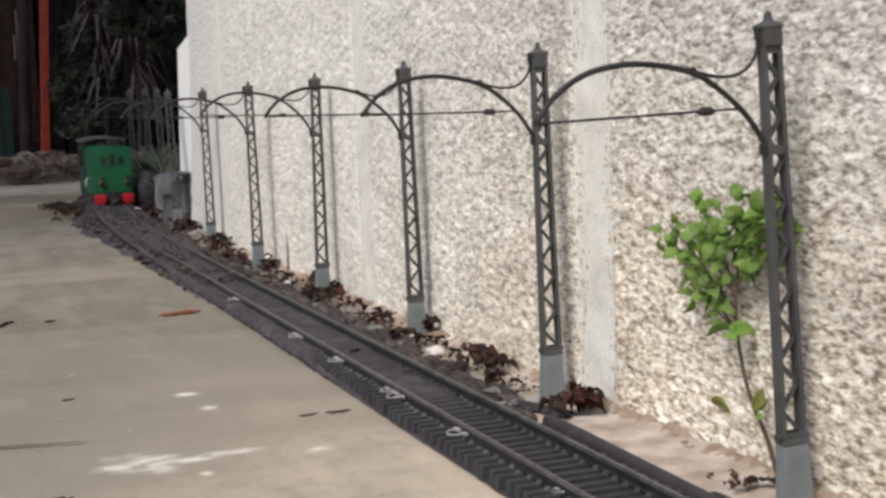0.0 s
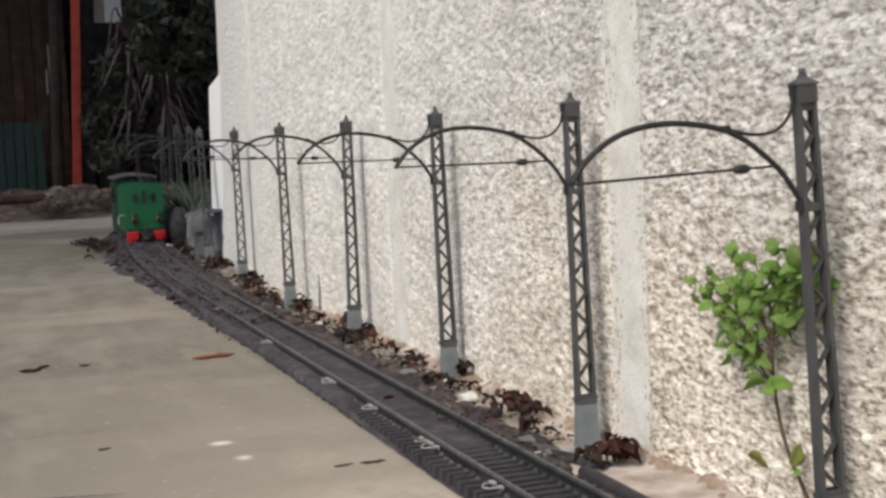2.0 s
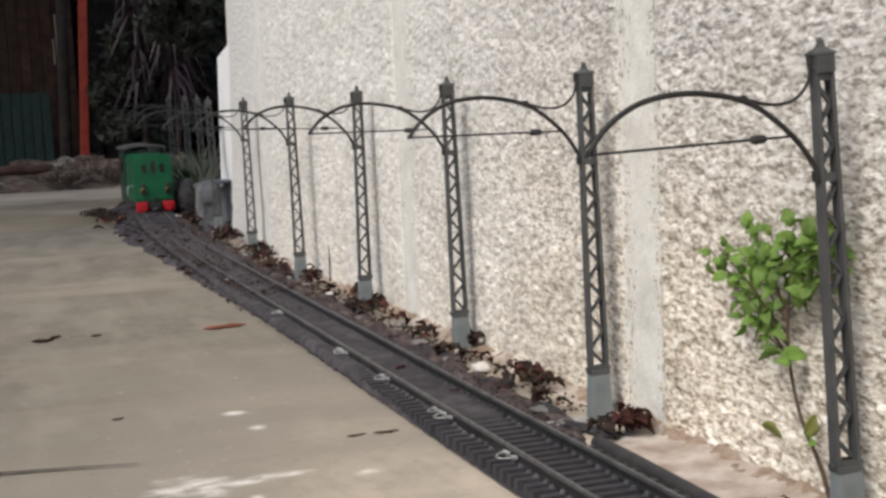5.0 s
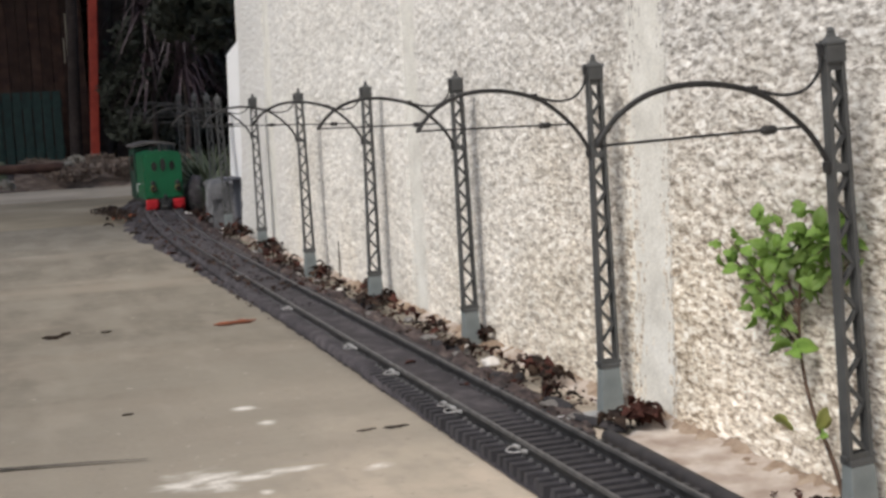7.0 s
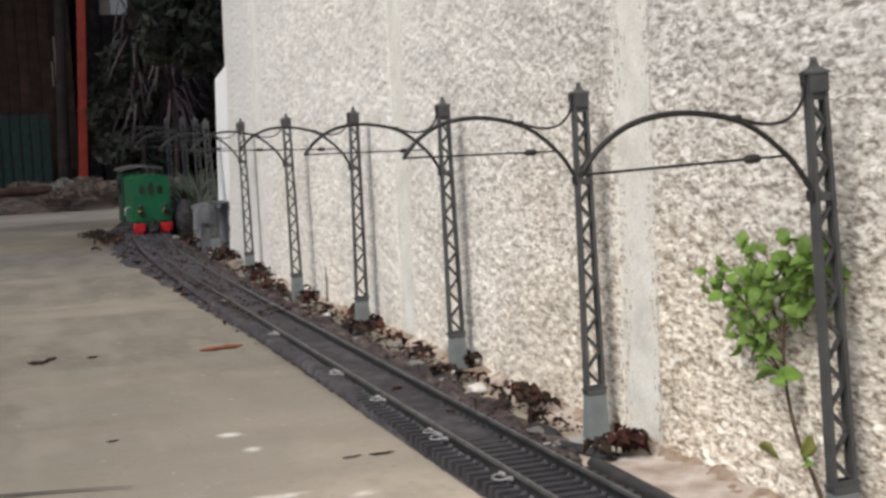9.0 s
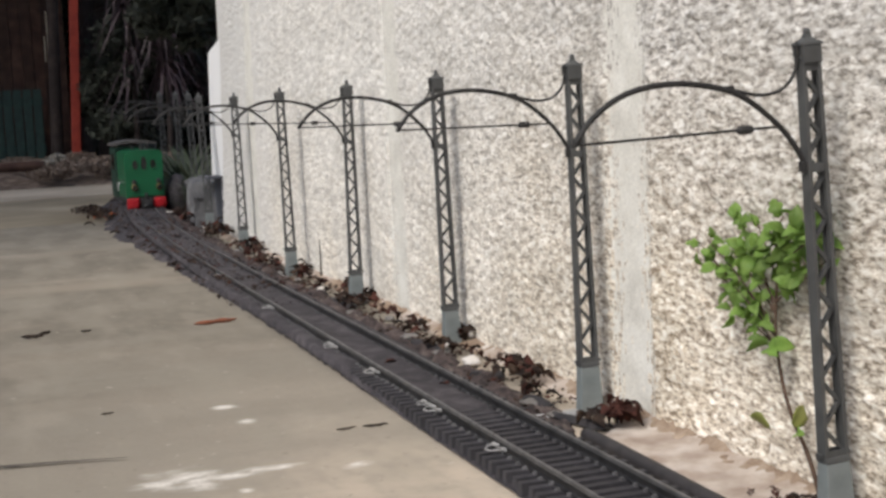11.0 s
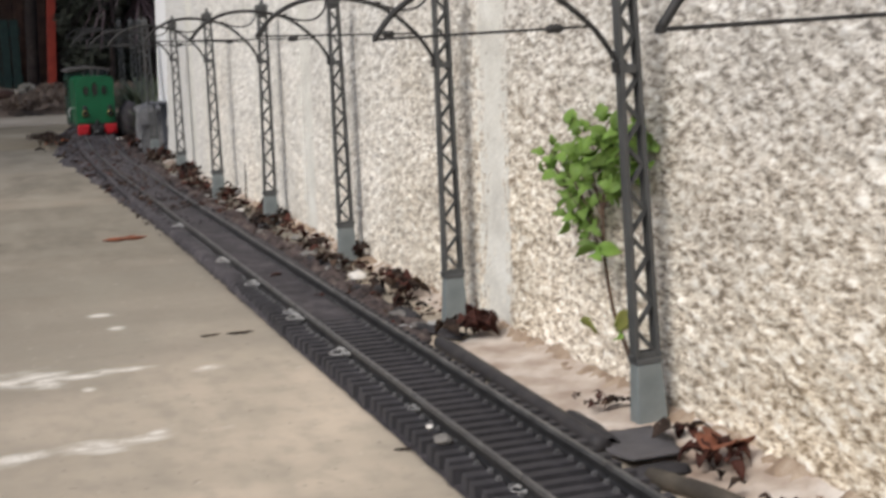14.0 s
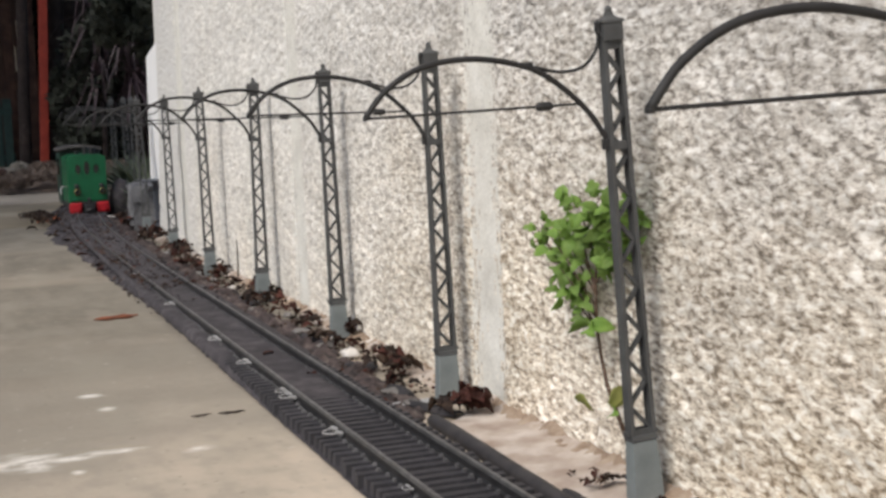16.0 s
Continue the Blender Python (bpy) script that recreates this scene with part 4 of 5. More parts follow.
            tube(bm, [(s * 0.020, y, 0.0155), (s * 0.024, y, 0.0155), (s * 0.0242, y, 0.0155), (s * 0.030, y, 0.0155)], [0.017, 0.017, 0.0152, 0.0152], 18)
            part("wheel", bm, BLACK, thing)
    return thing


locomotive()

# ---- leaves ----


def leaf_mesh(name, mat, length, width, curl=0.3, cup=0.25, seed=0, lobes=0):
    """A thin, curled leaf blade with a midrib crease, its base at the origin, along +y."""
    rng = random.Random(seed)
    bm = bmesh.new()
    rows = []
    steps = 7
    bend = curl * rng.uniform(0.7, 1.3)
    for i in range(steps + 1):
        t = i / steps
        w = width / 2 * math.sin(math.pi * min(1.0, t * 0.93 + 0.05)) ** 0.8
        if lobes:
            w *= 1 + 0.35 * math.sin(t * lobes * math.pi) * (1 if i % 2 else -0.6)
        z = length * bend * (t - t * t * 1.6) + rng.uniform(-0.03, 0.03) * length
        y = length * t
        rows.append([bm.verts.new((k * w, y - abs(k) * 0.06 * length, z + cup * abs(k) ** 1.5 * w + rng.uniform(-0.02, 0.02) * length)) for k in (-1, -0.5, 0, 0.5, 1)])
    for a, b in zip(rows, rows[1:]):
        for k in range(4):
            bm.faces.new((a[k], a[k + 1], b[k + 1], b[k]))
    top = list(bm.faces)
    ext = bmesh.ops.extrude_face_region(bm, geom=top)
    for v in ext["geom"]:
        if isinstance(v, bmesh.types.BMVert):
            v.co.z += max(0.00025, width * 0.012)
    return mesh_of(name, bm, mat, True)


FRESH = [leaf_mesh("leaf", GREEN_LEAF, 0.0122, 0.0082, 0.5, 0.45, s, 2 if s % 3 == 0 else 0) for s in range(6)]
PALE_FRESH = [leaf_mesh("leaf", YELLOW_LEAF, 0.017, 0.013, 0.2, 0.25, s) for s in range(20, 22)]


def sapling():
    """A thin-stemmed seedling that leans out from the foot of the wall."""
    rng = random.Random(11)
    base = Vector((0.0135, 0.045, 0.004))
    thing = empty("sapling", Matrix.Translation(base), "young green-leaved sapling growing at the foot of the wall", "plant")
    def on(x, y, z):
        return Vector((x, y, z)) - Vector((0.011, 0.070, 0.004))
    trunk = smooth_line([on(0.011, 0.070, 0.0), on(0.008, 0.080, 0.030), on(0.004, 0.096, 0.062), on(0.003, 0.106, 0.098), on(0.002, 0.104, 0.135), on(0.000, 0.094, 0.160), on(-0.002, 0.084, 0.178)], 5)
    part("stem", tube(bmesh.new(), trunk, [0.0018 - 0.0014 * i / len(trunk) for i in range(len(trunk))], 7), STEM, thing, "thin brown woody stem", True)
    tips = [(15, (0.006, 0.208, 0.160), 9), (16, (0.000, 0.186, 0.164), 9), (15, (0.004, 0.178, 0.140), 9), (15, (-0.002, 0.160, 0.122), 8), (18, (0.003, 0.158, 0.158), 7), (19, (0.000, 0.140, 0.176), 8), (16, (-0.004, 0.146, 0.136), 5), (21, (-0.003, 0.118, 0.182), 8), (23, (0.004, 0.066, 0.184), 9), (23, (-0.003, 0.050, 0.178), 9), (21, (0.004, 0.048, 0.164), 8), (25, (0.002, 0.094, 0.187), 8), (24, (-0.004, 0.074, 0.180), 7), (22, (-0.005, 0.100, 0.178), 6), (19, (0.005, 0.070, 0.150), 5), (23, (0.012, 0.060, 0.180), 9), (24, (0.012, 0.056, 0.174), 8), (21, (0.010, 0.062, 0.150), 5), (18, (0.002, 0.150, 0.186), 8), (17, (0.004, 0.190, 0.150), 7)]
    for i, (start, tip, many) in enumerate(tips):
        root, end = trunk[start], on(*tip)
        mid = root.lerp(end, 0.5) + Vector((rng.uniform(-0.004, 0.003), rng.uniform(-0.005, 0.005), rng.uniform(-0.002, 0.006)))
        line = smooth_line([root, mid, end], 5)
        part("twig", tube(bmesh.new(), line, [0.0008 - 0.0005 * k / len(line) for k in range(len(line))], 5), STEM, thing, "", True)
        for k in range(many + 1):
            at = line[min(len(line) - 1, 3 + (k * 8) // (many + 1))]
            face = (-SUN_WAY + 1.15 * Vector((rng.uniform(-1, 1), rng.uniform(-1.2, 0.8), rng.uniform(-1, 1)))).normalized()
            way = face.to_track_quat("Z", "Y") @ Euler((0, 0, rng.uniform(0, 6.28))).to_quaternion()
            s = rng.uniform(0.65, 1.2)
            m = Matrix.Translation(at + Vector((rng.uniform(-0.004, 0.002), rng.uniform(-0.006, 0.006), rng.uniform(-0.006, 0.006)))) @ way.to_matrix().to_4x4() @ Matrix.Scale(s, 4)
            shared("leaf", FRESH[(i + k) % 6], thing, m)
    for x, y, z, yaw, pitch, s, me in ((0.000, 0.106, 0.098, 2.6, 0.2, 1.35, FRESH[0]), (-0.004, 0.104, 0.100, 4.4, 0.1, 1.45, FRESH[1]), (0.000, 0.112, 0.100, 0.6, -0.2, 1.2, FRESH[2]), (-0.001, 0.084, 0.052, 0.0, 1.4, 1.0, PALE_FRESH[0]), (-0.003, 0.108, 0.044, 0.5, 0.5, 1.2, PALE_FRESH[1]), (0.0, 0.080, 0.046, 3.2, 0.6, 0.95, FRESH[3])):
        shared("leaf", me, thing, Matrix.Translation(on(x, y, z)) @ Euler((pitch, 0.9, yaw)).to_matrix().to_4x4() @ Matrix.Scale(s, 4))
    return thing


sapling()

# ---- dry leaves, stones and litter on the slab ----
DRY = [leaf_mesh("dry_leaf", DRY_LEAF, 0.021, 0.015, 0.7, 0.6, s, 3 if s % 2 else 0) for s in range(30, 36)]
DARK = [leaf_mesh("dark_leaf", DARK_LEAF, 0.022, 0.015, 0.7, 0.6, s, 3 if s % 2 else 0) for s in range(40, 46)]


def chip_mesh(seed):
    """A flat, broken chip of bark."""
    rng = random.Random(seed)
    bm = bmesh.new()
    n = 7
    ring = [(rng.uniform(0.6, 1.1) * 0.011 * math.cos(2 * math.pi * k / n), rng.uniform(0.6, 1.1) * 0.0065 * math.sin(2 * math.pi * k / n)) for k in range(n)]
    low = [bm.verts.new((x, y, rng.uniform(0, 0.001))) for x, y in ring]
    top = [bm.verts.new((x * 0.85, y * 0.85, 0.0030 + rng.uniform(0, 0.0025))) for x, y in ring]
    bm.faces.new(low[::-1])
    bm.faces.new(top)
    for k in range(n):
        bm.faces.new((low[k], low[(k + 1) % n], top[(k + 1) % n], top[k]))
    return mesh_of("bark_chip", bm, DARK_LEAF)


CHIPS = [chip_mesh(s) for s in range(70, 74)]
MIXED = DRY + DARK + DARK + CHIPS
DARK_MIX = DARK + CHIPS


def litter(name, x, y, rx, ry, count, seed, meshes, label, height=0.012, size=1.0):
    """A heap of dead leaves joined into one."""
    rng = random.Random(seed)
    bm = bmesh.new()
    for _ in range(max(6, int(count * 0.62))):
        a, r = rng.uniform(0, 6.28), rng.random() ** 0.6
        px, py = x + rx * r * math.cos(a), y + ry * r * math.sin(a)
        px = min(px, WALL_X - 0.010)
        pz = 0.004 + 0.7 * height * (1 - r) * rng.random()
        tip = 0.7 if height > 0.012 else 0.45
        m = Matrix.Translation((px, py, pz)) @ Euler((rng.uniform(-tip, tip), rng.uniform(-tip, tip), rng.uniform(0, 6.28))).to_matrix().to_4x4() @ Matrix.Scale(size * rng.uniform(0.5, 1.05), 4)
        at = len(bm.verts)
        one, first = rng.choice(meshes), len(bm.faces)
        bm.from_mesh(one)
        bm.verts.ensure_lookup_table()
        bm.faces.ensure_lookup_table()
        for f in bm.faces[first:]:
            f.material_index = 0 if one.materials[0] == DRY_LEAF else 1
        bmesh.ops.transform(bm, matrix=m, verts=bm.verts[at:])
    low = min(v.co.z for v in bm.verts)
    bmesh.ops.translate(bm, vec=(0, 0, 0.0015 - low + earth_z(x, y)), verts=bm.verts)
    for v in bm.verts:
        if y < 2.1:
            v.co.x = min(v.co.x, WALL_X - 0.001)
    me = bpy.data.meshes.new(name)
    bm.to_mesh(me)
    bm.free()
    me.materials.append(DRY_LEAF)
    me.materials.append(DARK_LEAF)
    me.shade_smooth()
    return tagged(new(name, me), label, "leaf litter", "leaf litter along the wall", "stuff")


litter("leaf_litter", -0.012, 0.286, 0.012, 0.014, 50, 1, DRY, "rust-red dead leaves heaped in front of a mast foot", 0.022, 0.85)
litter("leaf_litter", -0.030, 0.292, 0.012, 0.014, 24, 2, DARK_MIX, "dark rotten leaves in front of a mast foot", 0.005, 0.70)
litter("leaf_litter", -0.014, 0.490, 0.018, 0.050, 54, 3, MIXED, "dark brown rotten leaves heaped against the wall", 0.015, 0.78)
litter("leaf_litter", -0.028, 0.420, 0.012, 0.030, 21, 4, MIXED, "rust-brown dead leaves along the wall", 0.007, 0.70)
litter("leaf_litter", -0.008, 0.625, 0.014, 0.036, 12, 5, DRY, "ochre-brown dead leaves along the wall", 0.010, 0.70)
litter("leaf_litter", -0.026, 0.672, 0.014, 0.030, 27, 6, DARK, "dark rotten leaves beside the rail", 0.007, 0.80)
litter("leaf_litter", -0.008, 0.80, 0.014, 0.05, 26, 7, MIXED, "dark brown rotten leaves along the wall", 0.012, 0.80)
litter("leaf_litter", -0.022, 1.02, 0.018, 0.05, 40, 8, MIXED, "dark brown rotten leaves around a mast foot", 0.010, 0.80)
litter("leaf_litter", -0.008, 0.91, 0.014, 0.06, 13, 9, DRY, "rust-brown dead leaves along the wall", 0.010, 0.80)
litter("leaf_litter", 0.000, 1.12, 0.010, 0.025, 31, 31, MIXED, "dark brown rotten leaves behind a mast foot", 0.022, 0.80)
litter("leaf_litter", -0.010, 1.24, 0.016, 0.06, 12, 32, DRY, "rust-brown dead leaves along the wall", 0.010, 0.80)
litter("leaf_litter", -0.012, 1.375, 0.016, 0.05, 36, 10, MIXED, "dark brown rotten leaves around a mast foot", 0.018, 0.80)
litter("leaf_litter", -0.026, 1.55, 0.018, 0.08, 49, 11, MIXED, "dark brown rotten leaves along the track", 0.014, 0.80)
litter("leaf_litter", -0.008, 1.80, 0.020, 0.09, 76, 12, MIXED, "dark brown rotten leaves around a mast foot", 0.028, 0.80)
litter("leaf_litter", -0.018, 1.70, 0.018, 0.07, 24, 13, DRY, "rust-brown dead leaves along the wall", 0.014, 0.80)
litter("leaf_litter", -0.012, 2.08, 0.026, 0.11, 90, 14, MIXED, "dark brown rotten leaves along the track", 0.024, 0.80)
litter("leaf_litter", -0.005, 2.25, 0.024, 0.10, 30, 15, DRY, "rust-brown dead leaves along the track", 0.016, 0.80)
litter("leaf_litter", -0.012, 2.55, 0.026, 0.14, 99, 16, MIXED, "dark brown rotten leaves at the end of the wall", 0.024, 0.80)
litter("leaf_litter", 0.012, 2.85, 0.026, 0.12, 45, 17, DARK, "dark rotten leaves beside the track", 0.024, 0.80)
litter("leaf_litter", -0.180, 2.90, 0.036, 0.17, 165, 18, DARK, "dark rotten leaves at the edge of the slab", 0.005, 0.62)
litter("leaf_litter", -0.185, 3.14, 0.050, 0.20, 180, 19, DARK, "dark rotten leaves at the edge of the slab", 0.010, 0.70)
litter("leaf_litter", -0.004, -0.030, 0.010, 0.012, 14, 20, MIXED, "dark red-brown dead leaves in front of a mast foot", 0.006, 0.62)
litter("leaf_litter", -0.011, -0.089, 0.012, 0.017, 34, 21, DRY, "rust-red dead leaves against the wall", 0.010, 0.70)
litter("leaf_litter", -0.020, -0.15, 0.018, 0.05, 13, 24, DARK, "dark rotten leaves beside the tubes", 0.003, 0.55)
litter("leaf_litter", -0.010, 0.044, 0.015, 0.007, 24, 22, MIXED, "dark dead leaves at the foot of the sapling", 0.006, 0.47)
litter("leaf_litter", -0.012, 0.073, 0.014, 0.009, 9, 25, DRY, "rust-brown leaf crumbs beside the sapling", 0.003, 0.31)


for x, y, seed in ((0.009, 0.702, 41), (0.007, 1.060, 42), (0.004, 1.420, 43), (0.008, 1.862, 44), (0.014, 2.240, 45)):
    litter("leaf_litter", x, y, 0.009, 0.016, 26, seed, MIXED, "dark red-brown leaves wedged between a mast foot and the wall", 0.020, 0.75)


def lone_leaf(x, y, z, yaw, size, me, label, flat=1.0):
    ob = new("dead_leaf", me)
    ob.matrix_basis = Matrix.Translation((x, y, z + earth_z(x, y))) @ Matrix.Rotation(radians(yaw), 4, "Z") @ Matrix.Diagonal((size, size, size * flat, 1))
    return tagged(ob, label, "dead leaf")


RED = leaf_mesh("dead_leaf", RED_LEAF, 0.034, 0.026, 0.12, 0.15, 50, 3)
ORANGE = leaf_mesh("dead_leaf", ORANGE_LEAF, 0.05, 0.035, 0.5, 0.4, 51, 3)
RUSTY = leaf_mesh("dead_leaf", RUST, 0.034, 0.026, 0.35, 0.35, 55, 3)
PALE = leaf_mesh("dead_leaf", PALE_LEAF, 0.026, 0.020, 0.5, 0.5, 52, 3)


def scrap_mesh(mat, length, half, seed):
    """A dry leaf rolled into a thin, crooked scrap, lying along +y."""
    rng = random.Random(seed)
    line = [(rng.uniform(-0.6, 0.6) * half, length * k / 6, half * 0.35 + rng.uniform(0, 0.3) * half) for k in range(7)]
    return mesh_of("dead_leaf", tube(bmesh.new(), line, [half * w * rng.uniform(0.8, 1.15) for w in (0.25, 0.8, 1.0, 0.75, 1.0, 0.8, 0.3)], 7, 0.55), mat, True)


TWIG = scrap_mesh(DARK_LEAF, 0.024, 0.0022, 53)
TWIG_RUST = scrap_mesh(RUST, 0.056, 0.0052, 54)
lone_leaf(-0.169, -0.094, 0.004, -147, 1.05, RED, "dark red leaf lying against the sleeper ends", 0.9)
lone_leaf(-0.196, -0.134, 0.003, -110, 0.80, PALE, "pale orange dry leaf scrap on the concrete", 1.0)
lone_leaf(-0.017, -0.090, 0.013, -60, 1.15, RUSTY, "curled red-brown leaf at the end of the tube", 1.3)
lone_leaf(-0.099, -0.232, 0.0200, 50, 0.85, RED, "brown-red leaf lying on the rail", 0.8)
lone_leaf(-0.236, 1.030, 0.0012, -90, 1.0, TWIG_RUST, "long rust-brown dry leaf on the concrete", 0.6)
lone_leaf(-0.2170, 0.397, 0.0012, -82, 0.75, TWIG, "small dark brown leaf scrap on the concrete", 0.6)
lone_leaf(-0.194, 0.397, 0.0012, -93, 0.95, TWIG, "small dark brown leaf scrap on the concrete", 0.6)
lone_leaf(-0.446, 1.060, 0.0012, -100, 1.1, TWIG, "dark brown leaf scrap on the concrete", 1.2)
lone_leaf(-0.424, 1.072, 0.0012, -50, 0.8, TWIG, "dark brown leaf scrap on the concrete", 1.4)
lone_leaf(-0.374, 1.062, 0.0012, -80, 0.6, TWIG, "dark brown leaf scrap on the concrete", 1.2)
lone_leaf(-0.431, 0.243, 0.0012, -80, 0.55, TWIG, "dark brown leaf scrap on the concrete", 1.0)
lone_leaf(-0.421, 0.238, 0.0012, -60, 0.4, TWIG, "dark brown leaf scrap on the concrete", 1.2)
lone_leaf(-0.284, -0.095, 0.0012, -84, 1.05, TWIG, "small dark brown twig scrap on the concrete", 0.6)
lone_leaf(-0.394, 0.566, 0.0012, -80, 0.5, TWIG, "small dark brown leaf scrap on the concrete", 1.0)
lone_leaf(-0.163, 0.026, 0.0012, -100, 0.6, TWIG, "small dark brown leaf scrap on the concrete", 0.8)
lone_leaf(-0.090, 0.47, 0.0115, 30, 0.6, DRY[0], "small rust-brown leaf between the rails", 0.6)
lone_leaf(-0.100, 0.60, 0.0125, 80, 0.6, DRY[1], "small rust-brown leaf between the rails", 0.6)
lone_leaf(-0.205, 2.84, 0.012, -80, 0.75, ORANGE, "bright orange dead leaf at the slab's edge", 0.9)
lone_leaf(-0.165, 2.80, 0.010, -50, 0.4, ORANGE, "bright orange dead leaf at the slab's edge", 0.8)
lone_leaf(-0.175, 1.62, 0.003, -80, 1.1, DRY[2], "rust-brown dry leaf against the sleepers", 0.8)
lone_leaf(-0.176, 1.70, 0.003, -60, 1.0, DARK[2], "dark dry leaf against the sleepers", 0.8)
lone_leaf(-0.185, 2.25, 0.003, -70, 1.1, DARK[1], "dark dry leaf against the sleepers", 0.8)
lone_leaf(-0.205, 2.42, 0.003, -95, 1.4, DARK[3], "dark dry leaf on the edge of the slab", 0.8)
lone_leaf(-0.182, 1.92, 0.003, -75, 1.2, DRY[3], "rust-brown dry leaf beside the sleepers", 0.8)
lone_leaf(-0.235, 2.76, 0.003, -85, 1.5, DARK[4], "dark dry leaf on the edge of the slab", 0.8)


def stone(x, y, s, mat, label, z=0.0, flat=0.6, seed=0):
    bm = bmesh.new()
    bmesh.ops.create_icosphere(bm, subdivisions=3, radius=1.0)
    for v in bm.verts:
        k = 1 + 0.30 * noise.noise(v.co * 1.3 + Vector((seed * 3.1, 0, 0))) + 0.12 * noise.noise(v.co * 3.5)
        v.co = Vector((v.co.x * s * k, v.co.y * s * 1.2 * k, v.co.z * s * flat * k))
    low = min(v.co.z for v in bm.verts)
    for v in bm.verts:
        v.co.z -= low
    ob = part("stone", bm, mat, smooth=True)
    ob.matrix_basis = Matrix.Translation((x, y, z + earth_z(x, y)))
    return tagged(ob, label, "stone")


stone(-0.023, 0.588, 0.009, WHITE_STONE, "white stone beside the rail", seed=1)
stone(-0.010, 0.694, 0.005, WHITE_STONE, "small white stone at a mast foot", seed=2)
stone(-0.040, 2.64, 0.012, WHITE_STONE, "white stone beside the track", seed=3)
stone(-0.008, 2.28, 0.009, WHITE_STONE, "white stone beside the track", seed=4)
stone(-0.022, 1.22, 0.007, WHITE_STONE, "white stone along the wall", seed=5)
stone(-0.025, 1.34, 0.006, STONE, "grey stone along the wall", seed=6)
stone(-0.042, 0.395, 0.008, STONE, "grey stone chip beside the rail", seed=7, flat=0.4)
stone(-0.040, 0.345, 0.007, STONE, "grey stone chip beside the rail", seed=8, flat=0.4)
stone(-0.163, -0.120, 0.007, STONE, "grey stone chip on the concrete", seed=9, flat=0.5)
stone(-0.183, -0.075, 0.0017, BLACK, "tiny dark pebble on the concrete", seed=10)
stone(-0.183, -0.090, 0.0024, BLACK, "tiny dark pebble on the concrete", seed=12)
stone(-0.142, -0.003, 0.0052, STONE, "pale grey pebble lying on the sleeper ends", z=0.0107, flat=0.5, seed=21)
stone(-0.139, 0.028, 0.0024, WHITE_STONE, "small white pebble beside the rail", z=0.0107, seed=22)
stone(-0.012, 0.905, 0.006, STONE, "grey stone along the wall", seed=13)
stone(-0.030, 0.77, 0.010, STONE, "flat grey stone beside the rail", seed=14, flat=0.35)
stone(-0.030, 0.66, 0.010, STONE, "flat grey stone beside the rail", seed=15, flat=0.35)
stone(-0.034, 1.10, 0.011, STONE, "flat grey stone beside the rail", seed=16, flat=0.35)
stone(-0.036, 0.99, 0.009, STONE, "flat grey stone beside the rail", seed=17, flat=0.35)
stone(-0.034, 1.45, 0.010, STONE, "flat grey stone beside the rail", seed=18, flat=0.35)

# Tubes and cable that come up beside the track.
bm = bmesh.new()
tube(bm, smooth_line([(-0.0540, -0.090, 0.0050), (-0.0455, -0.118, 0.0062), (-0.0390, -0.141, 0.0062), (-0.0385, -0.164, 0.0060), (-0.0455, -0.194, 0.0055), (-0.0540, -0.235, 0.0040)], 5), 0.0050, 12)
tagged(part("buried_tube", bm, TUBE_BROWN, smooth=True), "brown plastic tube half buried beside the track", "tube")
bm = bmesh.new()
tube(bm, smooth_line([(-0.0470, 0.268, 0.0045), (-0.0485, 0.21, 0.0052), (-0.0500, 0.155, 0.0055), (-0.0515, 0.09, 0.0055), (-0.0520, 0.0387, 0.0052), (-0.0530, -0.03, 0.0044)], 5), 0.0058, 10)
tagged(part("drain_hose", bm, TUBE_DARK, smooth=True), "dark grey hose lying along the sleeper ends", "hose")


def bark_flap(pts, wide, lift, seed, label):
    """A dark, curled strip of bark or rotten leaf."""
    rng = random.Random(seed)
    line = smooth_line(pts, 4)
    bm = bmesh.new()
    rows = []
    for i, p in enumerate(line):
        t = i / (len(line) - 1)
        d = (line[min(i + 1, len(line) - 1)] - line[max(i - 1, 0)]).normalized()
        u = Vector((-d.y, d.x, 0)).normalized()
        w = wide * (0.45 + 0.55 * math.sin(math.pi * (0.12 + 0.76 * t))) * rng.uniform(0.85, 1.12)
        rows.append([bm.verts.new(p + u * (w * k) + Vector((0, 0, lift * (1 - k * k) * (0.7 + 0.3 * math.sin(3 * t)) + rng.uniform(-0.0004, 0.0004)))) for k in (-1, -0.6, -0.2, 0.2, 0.6, 1)])
    for a, b in zip(rows, rows[1:]):
        for k in range(5):
            bm.faces.new((a[k], a[k + 1], b[k + 1], b[k]))
    low = min(v.co.z for v in bm.verts)
    ext = bmesh.ops.extrude_face_region(bm, geom=list(bm.faces))
    for v in ext["geom"]:
        if isinstance(v, bmesh.types.BMVert):
            v.co.z += 0.0010
    bmesh.ops.translate(bm, vec=(0, 0, 0.0016 - low), verts=bm.verts)
    return tagged(part("bark_flap", bm, BARK_DARK, smooth=True), label, "bark scrap")


bark_flap([(-0.042, 0.038, 0.002), (-0.0445, 0.010, 0.002), (-0.0450, -0.026, 0.002)], 0.0095, 0.007, 3, "dark grey curled strip of bark beside the rail")
# Dark strip put where shade falls under the sheet's lifted front edge.
bark_flap([(-0.056, -0.075, 0.002), (-0.041, -0.081, 0.003), (-0.026, -0.080, 0.002)], 0.0075, 0.004, 4, "dark strip for the shade under the sheet's lifted edge")
bark_flap([(-0.040, 0.345, 0.002), (-0.028, 0.300, 0.002), (-0.020, 0.282, 0.002)], 0.008, 0.004, 5, "dark grey strip of bark in front of a mast foot")
